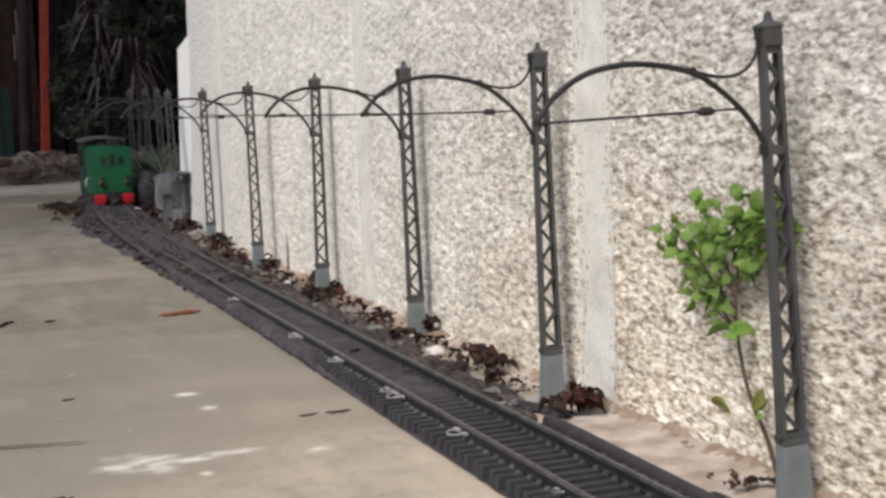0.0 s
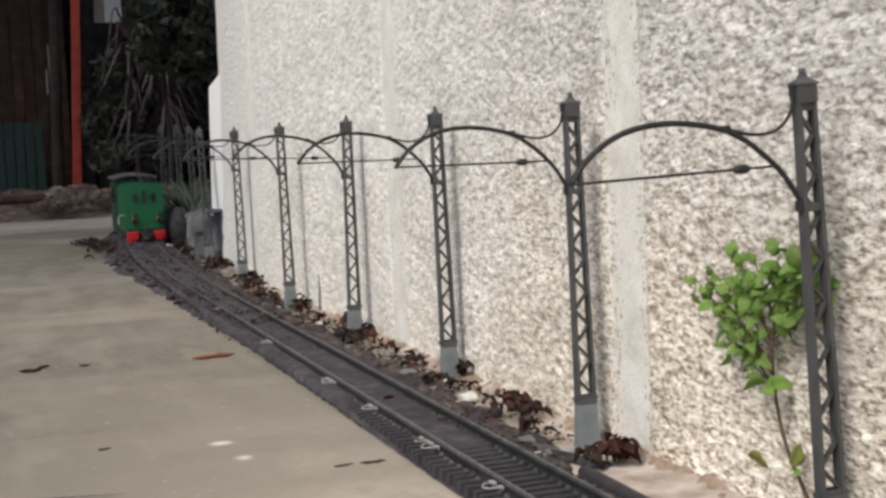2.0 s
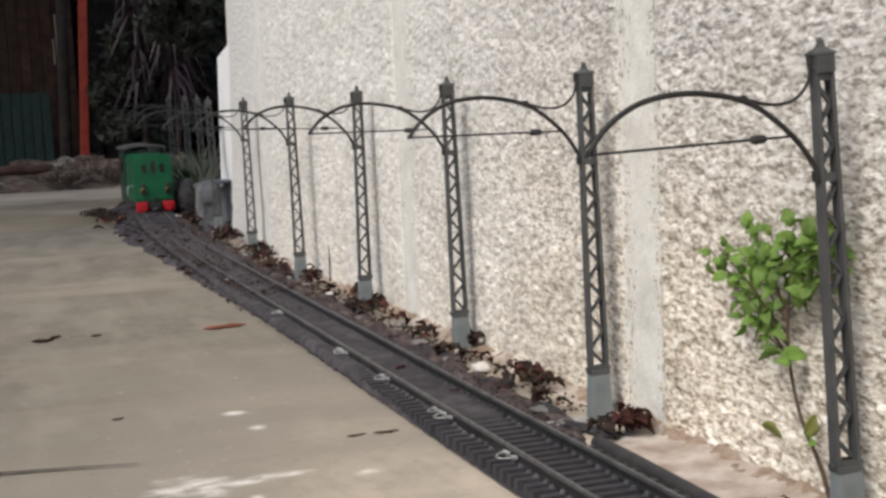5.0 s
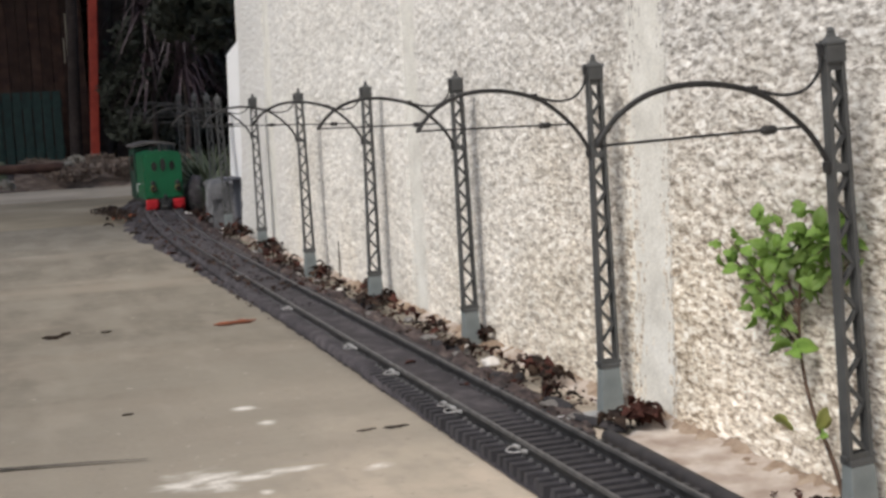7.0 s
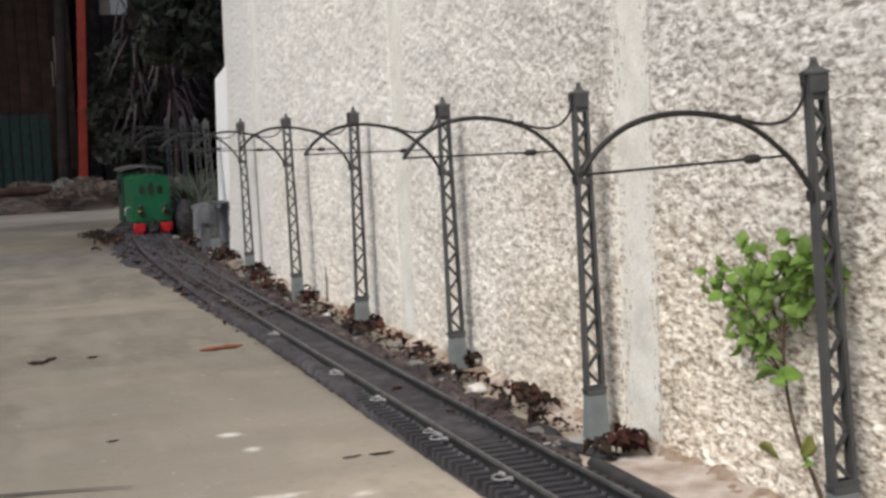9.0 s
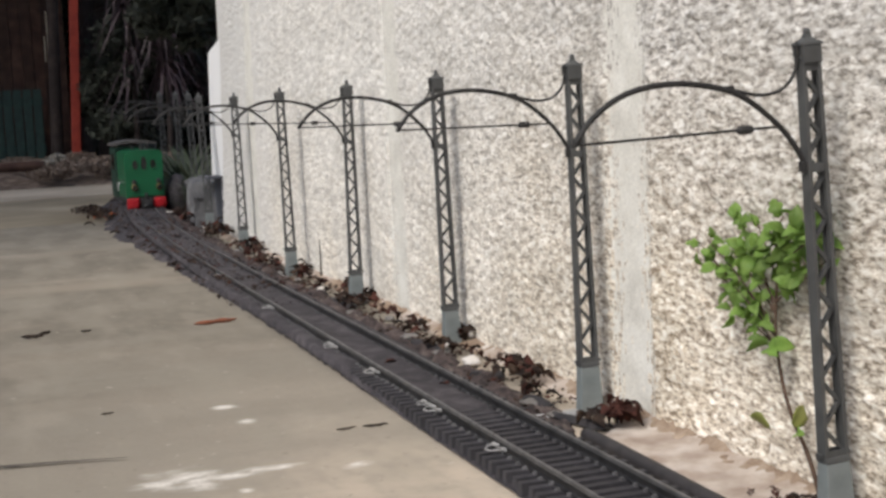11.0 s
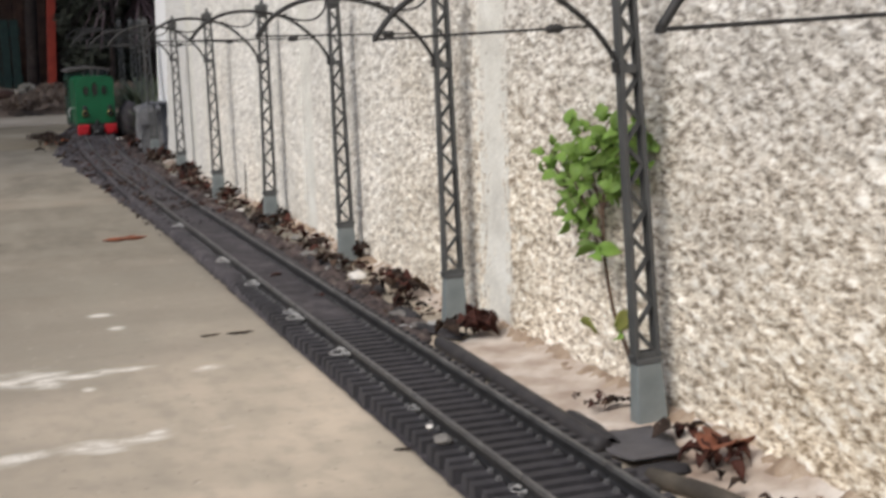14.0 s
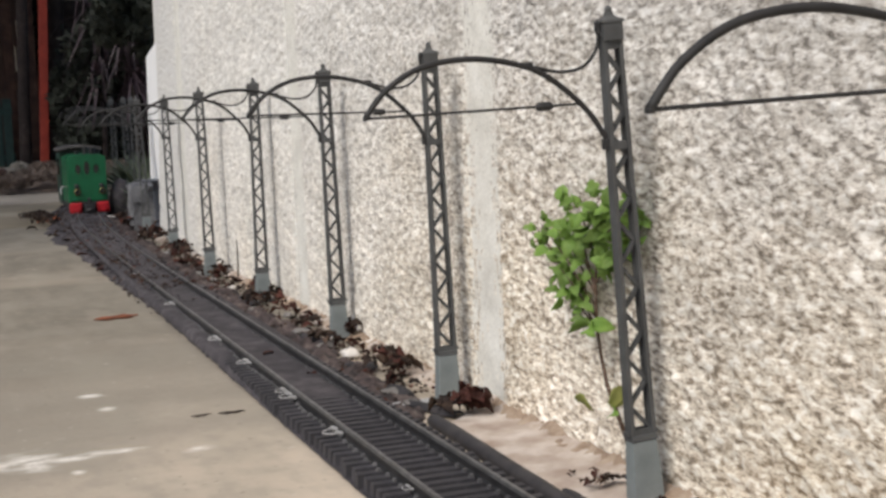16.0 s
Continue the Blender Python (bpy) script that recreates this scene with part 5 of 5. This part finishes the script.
bark_flap([(-0.036, 0.415, 0.002), (-0.032, 0.39, 0.002), (-0.034, 0.365, 0.002)], 0.007, 0.005, 6, "dark grey strip of bark beside the rail")
bark_flap([(-0.042, 0.535, 0.002), (-0.030, 0.515, 0.002), (-0.018, 0.520, 0.002)], 0.009, 0.006, 7, "dark grey strip of bark beside the rail")
bark_flap([(-0.036, 0.735, 0.002), (-0.030, 0.690, 0.002), (-0.030, 0.655, 0.002)], 0.009, 0.007, 8, "dark grey strip of bark at a mast foot")
bark_flap([(-0.036, 1.105, 0.002), (-0.030, 1.05, 0.002), (-0.030, 1.01, 0.002)], 0.010, 0.008, 9, "dark grey strip of bark at a mast foot")

# A flat sheet of dusty grey plastic in front of the first mast's foot, its front edge lifted.
bm = bmesh.new()
rows = []
for j in range(13):
    v = j / 12
    y = 0.000 - 0.070 * v
    x0, x1 = -0.044 - 0.010 * min(1, v * 1.6), -0.005 - 0.016 * max(0.0, v - 0.4) / 0.6
    rows.append([Vector((x0 + (x1 - x0) * k / 8 + 0.001 * noise.noise((v * 5, k, 0)), y + 0.003 * noise.noise((k * 0.6, 2.0, v)), 0.0030 + 0.0060 * v ** 3 + 0.0007 * noise.noise((v * 4, k * 0.5, 3.0)))) for k in range(9)])
top = [[bm.verts.new(p) for p in row] for row in rows]
low = [[bm.verts.new(p - Vector((0, 0, 0.0014))) for p in row] for row in rows]
for a, b, flip in [(p, q, False) for p, q in zip(top, top[1:])] + [(p, q, True) for p, q in zip(low, low[1:])]:
    for k in range(8):
        f = (a[k], b[k], b[k + 1], a[k + 1])
        bm.faces.new(f[::-1] if flip else f)
rim = lambda g: g[0] + [r[-1] for r in g[1:]] + g[-1][-2::-1] + [r[0] for r in g[-2:0:-1]]
a, b = rim(top), rim(low)
for k in range(len(a)):
    q = (k + 1) % len(a)
    bm.faces.new((a[k], a[q], b[q], b[k]))
tagged(part("plastic_sheet", bm, SHEET, smooth=True), "dusty dark grey plastic sheet lying in front of a mast foot", "plastic sheet")

# Crumbs of bark, clods and leaf bits strewn over the further track.
rng = random.Random(77)
for label, mat, count, y0, y1, w0, w1 in (("dark crumbs of earth and bark on the track", DARK_LEAF, 700, 1.15, 3.5, -0.085, 0.10), ("rust-brown leaf crumbs on the track", DRY_LEAF, 130, 1.2, 3.3, -0.05, 0.10), ("grey-purple clods on the track", DIRT, 700, 1.0, 3.4, -0.075, 0.06), ("dark leaf crumbs along the wall", DARK_LEAF, 420, 0.36, 1.5, 0.050, 0.115), ("rust-brown leaf crumbs along the wall", DRY_LEAF, 200, 0.34, 2.0, 0.050, 0.118)):
    co, faces = [], []
    for _ in range(count):
        y = y0 + (y1 - y0) * rng.random()
        off = rng.uniform(w0, w1)
        if off < -0.046 and y < 2.0:
            off = rng.uniform(-0.060, -0.03)
        x = track_x(y) + off
        if y < 2.2:
            x = min(x, WALL_X - 0.008)
        r = rng.uniform(0.0015, 0.0050) * (0.7 if y < 1.2 else 1.0)
        z = earth_z(x, y) + (0.018 if abs(off) < 0.044 else 0.004)
        at = len(co)
        turn = rng.uniform(0, 6.28)
        for dx, dy, dz in ((1, 0, 0), (0.2, 0.9, 0.1), (-0.9, 0.2, -0.1), (-0.1, -1, 0), (0.1, 0.1, 0.7), (0, 0, -0.8)):
            dx, dy = dx * r * rng.uniform(0.7, 1.6), dy * r * rng.uniform(0.7, 1.3)
            co.append((x + dx * math.cos(turn) - dy * math.sin(turn), y + dx * math.sin(turn) + dy * math.cos(turn), z + dz * r * rng.uniform(0.5, 1.1)))
        for k in range(4):
            faces += [(at + k, at + (k + 1) % 4, at + 4), (at + (k + 1) % 4, at + k, at + 5)]
    me = bpy.data.meshes.new("crumbs")
    me.from_pydata(co, [], faces)
    me.materials.append(mat)
    tagged(new("crumbs", me), label, "crumbs", kind="stuff")

# Dark streak at the wall's foot, built as a thin upright rod.
streak = empty("dry_stalk", Matrix.Translation((WALL_X - 0.006, 1.355, 0.002)), "thin dark upright streak against the wall", "weed")
part("stem", tube(bmesh.new(), smooth_line([(0, 0, 0), (0.001, 0.003, 0.03), (0.002, 0.006, 0.060)], 4), [0.0018 - 0.0012 * k / 8 for k in range(9)], 7), TUBE_BROWN, streak, "", True)

# ---- at the end of the wall ----
pillar = empty("white_pillar", Matrix.Translation((0.021, 2.240, 0.0)), "white painted wall end with a slanted top on a slate plinth", "pillar")
bm = bmesh.new()
vs = [bm.verts.new((x + (0.012 if y < 0 else 0.0), y, z)) for x in (0.0, 0.18) for y, z in ((-0.004, 0.1285), (0.098, 0.1285), (0.045, 0.398), (-0.15, 0.442), (-0.15, 0.40))]
for f in ((4, 3, 2, 1, 0), (5, 6, 7, 8, 9)):
    bm.faces.new([vs[i] for i in f])
for k in range(5):
    q = (k + 1) % 5
    bm.faces.new((vs[k], vs[q], vs[5 + q], vs[5 + k]))
part("shaft", bm, WHITE_RENDER, pillar)
bm = bmesh.new()
box(bm, 0.003, 0.205, 0.002, 0.096, 0.0, 0.124, 0.003)
part("plinth", bm, SLATE, pillar, "dark blue-grey slate plinth")
bm = bmesh.new()
box(bm, -0.030, 0.208, -0.002, 0.104, 0.1242, 0.1282, 0.001)
part("ledge", bm, SLATE, pillar)
rubble = empty("cement_block", Matrix.Translation((0.000, 2.41, 0.0)), "pale grey broken cement block beyond the wall", "cement block")
bm = bmesh.new()
box(bm, -0.012, 0.040, 0.0, 0.13, 0.0, 0.112)
bmesh.ops.subdivide_edges(bm, edges=list(bm.edges), cuts=7, use_grid_fill=True)
for v in bm.verts:
    v.co += (0.010 * noise.noise_vector(v.co * 28) + 0.004 * noise.noise_vector(v.co * 90)) * (1 if v.co.z > 0.002 else 0)
part("body", bm, GREY_CEMENT, rubble)
# Dark mass beside the track, of no known kind, built as a lump.
boulder = empty("boulder", Matrix.Translation((0.000, 2.755, 0.0)), "dark rounded mass between the track and the border wall", "stone")
bm = bmesh.new()
bmesh.ops.create_icosphere(bm, subdivisions=4, radius=1.0)
for v in bm.verts:
    v.co *= 1 + 0.16 * noise.noise(v.co * 1.6) + 0.05 * noise.noise(v.co * 5.0)
    v.co = Vector((v.co.x * 0.028, v.co.y * 0.045, 0.058 + v.co.z * 0.058))
part("body", bm, DIRT, boulder, "", True)
bm = bmesh.new()
pts = [(0.050, 2.56), (0.070, 2.95), (0.100, 3.3), (0.15, 3.7)]
for a, b in zip(pts, pts[1:]):
    d = (Vector(b) - Vector(a))
    m = Matrix.Translation((a[0], a[1], 0)) @ Matrix.Rotation(math.atan2(d.y, d.x), 4, "Z")
    box(bm, 0, d.length - 0.004, -0.036, 0.0, 0, 0.088, 0.003, m)
tagged(part("low_kerb_wall", bm, GREY_CEMENT), "low grey cement border wall beside the bend of the track", "border wall", kind="structure")


def tuft(x, y, z, s, seed, mat, label, blades=60):
    """A tuft of thin weed blades."""
    rng = random.Random(seed)
    bm = bmesh.new()
    for _ in range(blades):
        a, out, h = rng.uniform(0, 6.28), rng.uniform(0.1, 0.9) * s, rng.uniform(0.4, 1.0) * s
        w = 0.05 * s
        u = Vector((math.cos(a), math.sin(a), 0))
        v = Vector((-u.y, u.x, 0)) * w
        o = Vector((x, y, z)) + u * rng.uniform(0, 0.25) * s
        p = [o - v, o + v, o + u * out * 0.4 + v * 0.8 + Vector((0, 0, h * 0.7)), o + u * out * 0.4 - v * 0.8 + Vector((0, 0, h * 0.7)), o + u * out + Vector((0, 0, h))]
        q = [bm.verts.new(c) for c in p]
        bm.faces.new((q[0], q[1], q[2], q[3]))
        bm.faces.new((q[3], q[2], q[4]))
    return tagged(part("weed_tuft", bm, mat), label, "weeds", "weeds behind the border", "stuff")


for i, (x, y, s) in enumerate(((0.058, 2.80, 0.11), (0.075, 2.95, 0.13), (0.10, 3.15, 0.13), (0.13, 3.35, 0.14), (0.16, 3.6, 0.15), (0.06, 2.66, 0.10))):
    tuft(x, y, -0.004, s * 1.2, 60 + i, MOSS, "grey-green weeds behind the low border wall", 210)

# ---- the shaded garden behind ----
bm = bmesh.new()
box(bm, 0.75, 3.2, 5.2, 5.4, -0.06, 3.2)
tagged(part("wall_white", bm, WHITE_RENDER), "bright white rendered wall of a house", "wall", kind="structure")

post = empty("red_post", Matrix.Translation((0.090, 7.5, -0.06)), "rust-red painted square post among the trees", "post")
bm = bmesh.new()
box(bm, -0.025, 0.025, -0.025, 0.025, 0.0, 3.4, 0.005, Matrix.Rotation(radians(3.2), 4, "Y"))
part("shaft", bm, POST_RED, post)
bm = bmesh.new()
box(bm, -0.05, 0.05, -0.05, 0.05, 0.0, 0.10, 0.01)
part("footing", bm, GREY_CEMENT, post)


def tree(x, y, r, h, lean, seed, label, limbs=4):
    rng = random.Random(seed)
    thing = empty("tree", Matrix.Translation((x, y, -0.07)), label, "tree", "trees behind the yard")
    line = smooth_line([(0, 0, 0), (lean * 0.3 + rng.uniform(-0.03, 0.03), 0.0, h * 0.35), (lean * 0.6 + rng.uniform(-0.04, 0.04), 0.03, h * 0.7), (lean, 0.02, h)], 6)
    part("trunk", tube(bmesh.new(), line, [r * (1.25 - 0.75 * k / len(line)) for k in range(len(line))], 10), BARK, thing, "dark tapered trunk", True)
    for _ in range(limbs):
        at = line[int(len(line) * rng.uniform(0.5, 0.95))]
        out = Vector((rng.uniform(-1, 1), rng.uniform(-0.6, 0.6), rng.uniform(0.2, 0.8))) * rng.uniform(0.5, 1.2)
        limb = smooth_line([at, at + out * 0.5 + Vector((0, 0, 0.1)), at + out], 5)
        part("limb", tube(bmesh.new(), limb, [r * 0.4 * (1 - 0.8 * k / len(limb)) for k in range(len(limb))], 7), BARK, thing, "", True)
    return thing


def leaf_cloud(name, parent, mat, label, centres, count, size, seed, kind="stuff"):
    """Many small leaf blades scattered through lumpy clumps: (centre, radii)."""
    rng = np.random.default_rng(seed)
    total = sum(c[1][0] * c[1][1] * c[1][2] for c in centres)
    co = []
    for (cx, cy, cz), (rx, ry, rz) in centres:
        k = max(8, int(count * rx * ry * rz / total))
        p = rng.normal(0, 1, (k, 3))
        p *= (rng.random((k, 1)) ** 0.45) / np.linalg.norm(p, axis=1, keepdims=True)
        p = p * (rx, ry, rz) + (cx, cy, cz)
        d = rng.normal(0, 1, (k, 3))
        d /= np.linalg.norm(d, axis=1, keepdims=True)
        e = np.cross(d, rng.normal(0, 1, (k, 3)))
        e /= np.linalg.norm(e, axis=1, keepdims=True)
        s = size * rng.uniform(0.6, 1.4, (k, 1))
        co.append(np.stack([p - d * s, p + e * s * 0.42, p + d * s, p - e * s * 0.42], 1))
    co = np.concatenate(co).reshape(-1, 3)
    me = bpy.data.meshes.new(name)
    me.from_pydata(co.tolist(), [], np.arange(len(co)).reshape(-1, 4).tolist())
    me.materials.append(mat)
    ob = new(name, me)
    if parent is not None:
        ob.parent = parent
        ob.matrix_parent_inverse = parent.matrix_basis.inverted()
        ob["kind"] = kind
        return ob
    return tagged(ob, label, "foliage", kind=kind)


t3 = tree(-0.005, 7.7, 0.030, 4.0, 0.26, 3, "slender dark trunk beside the red post")
t4 = tree(0.60, 8.1, 0.07, 4.6, -0.12, 4, "tall dark tree with a leafy crown over the yard")
t5 = tree(0.22, 8.6, 0.06, 4.4, 0.29, 5, "tall dark trunk in deep shade")
t6 = tree(-4.6, 6.4, 0.10, 4.6, 0.2, 6, "added tree out of view that shades the far yard")
rng = random.Random(3)
# Unseen crowns, added and spread so that they shade the far yard.
clumps = [((rng.uniform(-6.5, -3.15), rng.uniform(1.85, 7.3), rng.uniform(3.7, 4.3)), (rng.uniform(0.5, 0.8), rng.uniform(0.5, 0.8), rng.uniform(0.3, 0.5))) for _ in range(80)]
clumps += [((rng.uniform(-4.0, -0.4), rng.uniform(6.5, 9.8), rng.uniform(3.7, 4.4)), (rng.uniform(0.5, 0.8), rng.uniform(0.5, 0.8), rng.uniform(0.3, 0.5))) for _ in range(50)]
clumps += [((rng.uniform(-3.7, -2.2), rng.uniform(0.95, 2.0), rng.uniform(3.8, 4.2)), (rng.uniform(0.4, 0.6), rng.uniform(0.4, 0.6), rng.uniform(0.25, 0.4))) for _ in range(34)]
leaf_cloud("crown", t6, CANOPY_LEAF, "", clumps, 96000, 0.075, 21)
clumps = [((rng.uniform(-1.6, 1.6), rng.uniform(6.4, 10), rng.uniform(2.4, 4.6)), (rng.uniform(0.5, 0.9), rng.uniform(0.5, 0.9), rng.uniform(0.3, 0.5))) for _ in range(44)]
leaf_cloud("crown", t4, CANOPY_LEAF, "", clumps, 26000, 0.075, 22)
# The low boughs that hang in front of the white wall.
clumps = [((0.255 + rng.uniform(-0.14, 0.10), 4.2 + rng.uniform(-0.25, 0.15), 0.615 + rng.uniform(-0.10, 0.26)), (0.08, 0.12, 0.048)) for _ in range(22)]
clumps += [((0.29 + rng.uniform(-0.04, 0.04), 4.2, 0.565 + rng.uniform(-0.05, 0.09)), (0.06, 0.09, 0.035)) for _ in range(6)]
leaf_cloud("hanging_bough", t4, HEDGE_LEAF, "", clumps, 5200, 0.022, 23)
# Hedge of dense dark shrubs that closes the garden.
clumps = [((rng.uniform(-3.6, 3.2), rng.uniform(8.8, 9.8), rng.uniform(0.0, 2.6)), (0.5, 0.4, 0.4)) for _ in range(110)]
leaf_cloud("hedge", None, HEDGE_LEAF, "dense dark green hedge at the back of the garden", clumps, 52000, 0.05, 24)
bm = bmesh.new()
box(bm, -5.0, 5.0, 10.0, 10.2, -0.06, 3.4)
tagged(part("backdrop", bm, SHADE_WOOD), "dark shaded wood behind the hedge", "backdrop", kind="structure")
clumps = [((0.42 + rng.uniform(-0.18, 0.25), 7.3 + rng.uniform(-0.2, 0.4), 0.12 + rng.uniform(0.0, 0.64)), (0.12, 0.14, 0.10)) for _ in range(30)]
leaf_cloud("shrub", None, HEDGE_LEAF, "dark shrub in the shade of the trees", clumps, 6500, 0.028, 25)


def sword_plant(x, y, seed, count=46):
    """A cordyline-like plant: a thin cane with a fountain of drooping sword leaves."""
    rng = random.Random(seed)
    thing = empty("sword_leaf_plant", Matrix.Translation((x, y, -0.05)), "tall plant with drooping purple-brown sword leaves", "plant")
    for top in (0.95, 0.62):
        part("cane", tube(bmesh.new(), smooth_line([(0, 0, 0), (0.02, 0.01, top * 0.5), (0.0, 0, top)], 4), 0.014, 7), BARK, thing, "", True)
        for k in range(count // 2):
            a = rng.uniform(0, 6.28)
            reach, up = rng.uniform(0.10, 0.30), rng.uniform(-0.10, 0.26)
            u = Vector((math.cos(a), math.sin(a), 0))
            v = Vector((-u.y, u.x, 0))
            bm = bmesh.new()
            rows = []
            for i in range(7):
                t = i / 6
                w = 0.009 * (1 - t) ** 0.6 + 0.001
                p = Vector((0, 0, top - 0.04 * rng.random())) + u * reach * t + Vector((0, 0, up * math.sin(t * 2.2) - 0.24 * t * t))
                rows.append((bm.verts.new(p - v * w), bm.verts.new(p + Vector((0, 0, -0.004))), bm.verts.new(p + v * w)))
            for a1, b1 in zip(rows, rows[1:]):
                bm.faces.new((a1[0], b1[0], b1[1], a1[1]))
                bm.faces.new((a1[1], b1[1], b1[2], a1[2]))
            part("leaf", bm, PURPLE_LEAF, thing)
    return thing


sword_plant(0.56, 6.9, 1, 80)
sword_plant(0.40, 7.1, 2, 60)
sword_plant(0.66, 7.3, 3, 60)


def fence(x0, x1, y, h):
    thing = empty("garden_fence", Matrix.Translation((0, y, -0.06)), "dark green slatted garden fence under the trees", "fence")
    x = x0
    while x < x1:
        bm = bmesh.new()
        box(bm, x, x + 0.052, -0.008, 0.008, 0.03, h, 0.003)
        part("slat", bm, FENCE_GREEN, thing)
        x += 0.060
    for z in (0.12, h - 0.10):
        bm = bmesh.new()
        box(bm, x0 - 0.02, x1 + 0.02, 0.0085, 0.03, z, z + 0.05, 0.003)
        part("rail", bm, FENCE_GREEN, thing)
    return thing


def timber_shed(x0, x1, y, z1):
    """A dark wooden shed wall of upright boards, with pale strips painted as light between them."""
    thing = empty("timber_shed", Matrix.Translation((0, y, -0.06)), "dark brown timber shed of upright boards in deep shade", "shed")
    x, k = x0, 0
    while x < x1:
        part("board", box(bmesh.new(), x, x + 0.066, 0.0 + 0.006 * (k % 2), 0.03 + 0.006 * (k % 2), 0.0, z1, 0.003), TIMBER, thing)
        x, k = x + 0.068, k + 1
    # Light showing through the gaps, painted as thin pale strips.
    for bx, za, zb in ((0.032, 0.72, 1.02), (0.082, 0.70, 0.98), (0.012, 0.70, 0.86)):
        part("light_slit", box(bmesh.new(), bx - 0.004, bx + 0.004, -0.012, -0.001, za, zb, 0.001), CONCRETE_PALE, thing, "pale strip painted as light between the boards")
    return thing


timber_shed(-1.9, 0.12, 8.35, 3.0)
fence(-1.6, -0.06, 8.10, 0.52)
# Bright patch high between the trees, built as a pale panel on an added base.
shed = empty("garden_shed", Matrix.Translation((0.46, 8.6, -0.06)), "pale panel glimpsed high between the trees", "shed")
part("front", box(bmesh.new(), -0.030, 0.100, 0.0, 0.05, 1.178, 1.9, 0.003), WHITE_RENDER, shed)
part("side_panel", box(bmesh.new(), -0.140, -0.0315, 0.006, 0.05, 1.178, 1.9, 0.003), CONCRETE_PALE, shed, "greyer half of the panel")
part("base", box(bmesh.new(), -0.140, 0.100, 0.0, 0.05, 0.0, 1.1765, 0.004), BARK, shed)

# Bank of dead leaves and prunings where the slab ends.
def bank(name, x0, x1, y0, y1, h, mat, label, seed):
    bm = bmesh.new()
    nx, ny = 60, 24
    rows = []
    for j in range(ny + 1):
        v = j / ny
        rows.append([bm.verts.new((x0 + (x1 - x0) * i / nx, y0 + (y1 - y0) * v, -0.058 + (h + 0.055) * math.sin(math.pi * min(1, v * 0.9 + 0.02)) ** 0.7 * (0.7 + 0.6 * noise.noise((i * 0.17, v * 4, seed))) + 0.012 * noise.noise((i * 0.9, v * 19, seed)))) for i in range(nx + 1)])
    for a, b in zip(rows, rows[1:]):
        for i in range(nx):
            bm.faces.new((a[i], a[i + 1], b[i + 1], b[i]))
    return tagged(part(name, bm, mat, smooth=True), label, "leaf bank", kind="stuff")


bank("leaf_bank", -1.6, 0.47, 5.05, 7.4, 0.05, BANK, "bank of brown dead leaves at the end of the slab", 4.0)
rng = random.Random(8)
clumps = [((rng.uniform(-0.35, 0.42), rng.uniform(5.3, 7.1), rng.uniform(0.02, 0.07)), (0.10, 0.14, 0.03)) for _ in range(30)]
leaf_cloud("dead_leaves", None, BANK, "brown dead leaves scattered over the bank", clumps, 15000, 0.009, 31)
# A rotten log along the bank, with pale dry prunings beside it.
log = empty("rotten_log", Matrix.Translation((-0.50, 5.42, 0.072)), "dark red-brown rotten log lying on the leaf bank", "log")
bm = bmesh.new()
line = smooth_line([(-0.42, 0.05, 0.0), (-0.15, 0.01, 0.006), (0.10, -0.01, -0.002), (0.31, 0.02, -0.004)], 5)
tube(bm, line, [0.021 + 0.004 * noise.noise((k * 0.7, 3.0, 0)) for k in range(len(line))], 12)
part("trunk", bm, TIMBER, log, "", True)
clumps = [((-0.125 + rng.uniform(-0.05, 0.05), 5.55 + rng.uniform(-0.05, 0.05), 0.075 + rng.uniform(0.0, 0.025)), (0.03, 0.05, 0.014)) for _ in range(6)]
clumps += [((-0.46 + rng.uniform(-0.03, 0.03), 5.12 + rng.uniform(-0.04, 0.04), 0.01 + rng.uniform(0.0, 0.02)), (0.03, 0.04, 0.015)) for _ in range(4)]
leaf_cloud("dry_prunings", None, STRAW, "pale dry prunings scattered on the leaf bank", clumps, 700, 0.011, 33)
stone_block = empty("stone_block", Matrix.Translation((-0.53, 5.75, -0.03)), "mossy grey stone block at the edge of the yard", "stone block")
bm = bmesh.new()
box(bm, -0.13, 0.10, -0.10, 0.10, 0.0, 0.125, 0.018)
part("body", bm, MOSS, stone_block)

# ---- sleepers, piece by piece ----
SLEEPERS = [sleeper_mesh(k) for k in range(4)]
rng = random.Random(4)
rest = bmesh.new()
total = int((LAST - FIRST) / PITCH)
for i in range(total):
    y = FIRST + (i + 0.5) * PITCH
    m = track_pose(y, rng.uniform(-0.0002, 0.0002)) @ pose(rng.uniform(-0.0016, 0.0016), 0, 0, 0, 0, rng.uniform(-1.5, 1.5))
    if i < 300:
        shared("sleeper", SLEEPERS[i % 4], track, m)
    else:
        at = len(rest.verts)
        rest.from_mesh(SLEEPERS[i % 4])
        rest.verts.ensure_lookup_table()
        bmesh.ops.transform(rest, matrix=m, verts=rest.verts[at:])
far = tagged(part("far_sleepers", rest, SLEEPER, track), kind="stuff")
far.data.materials.append(CHAIR)
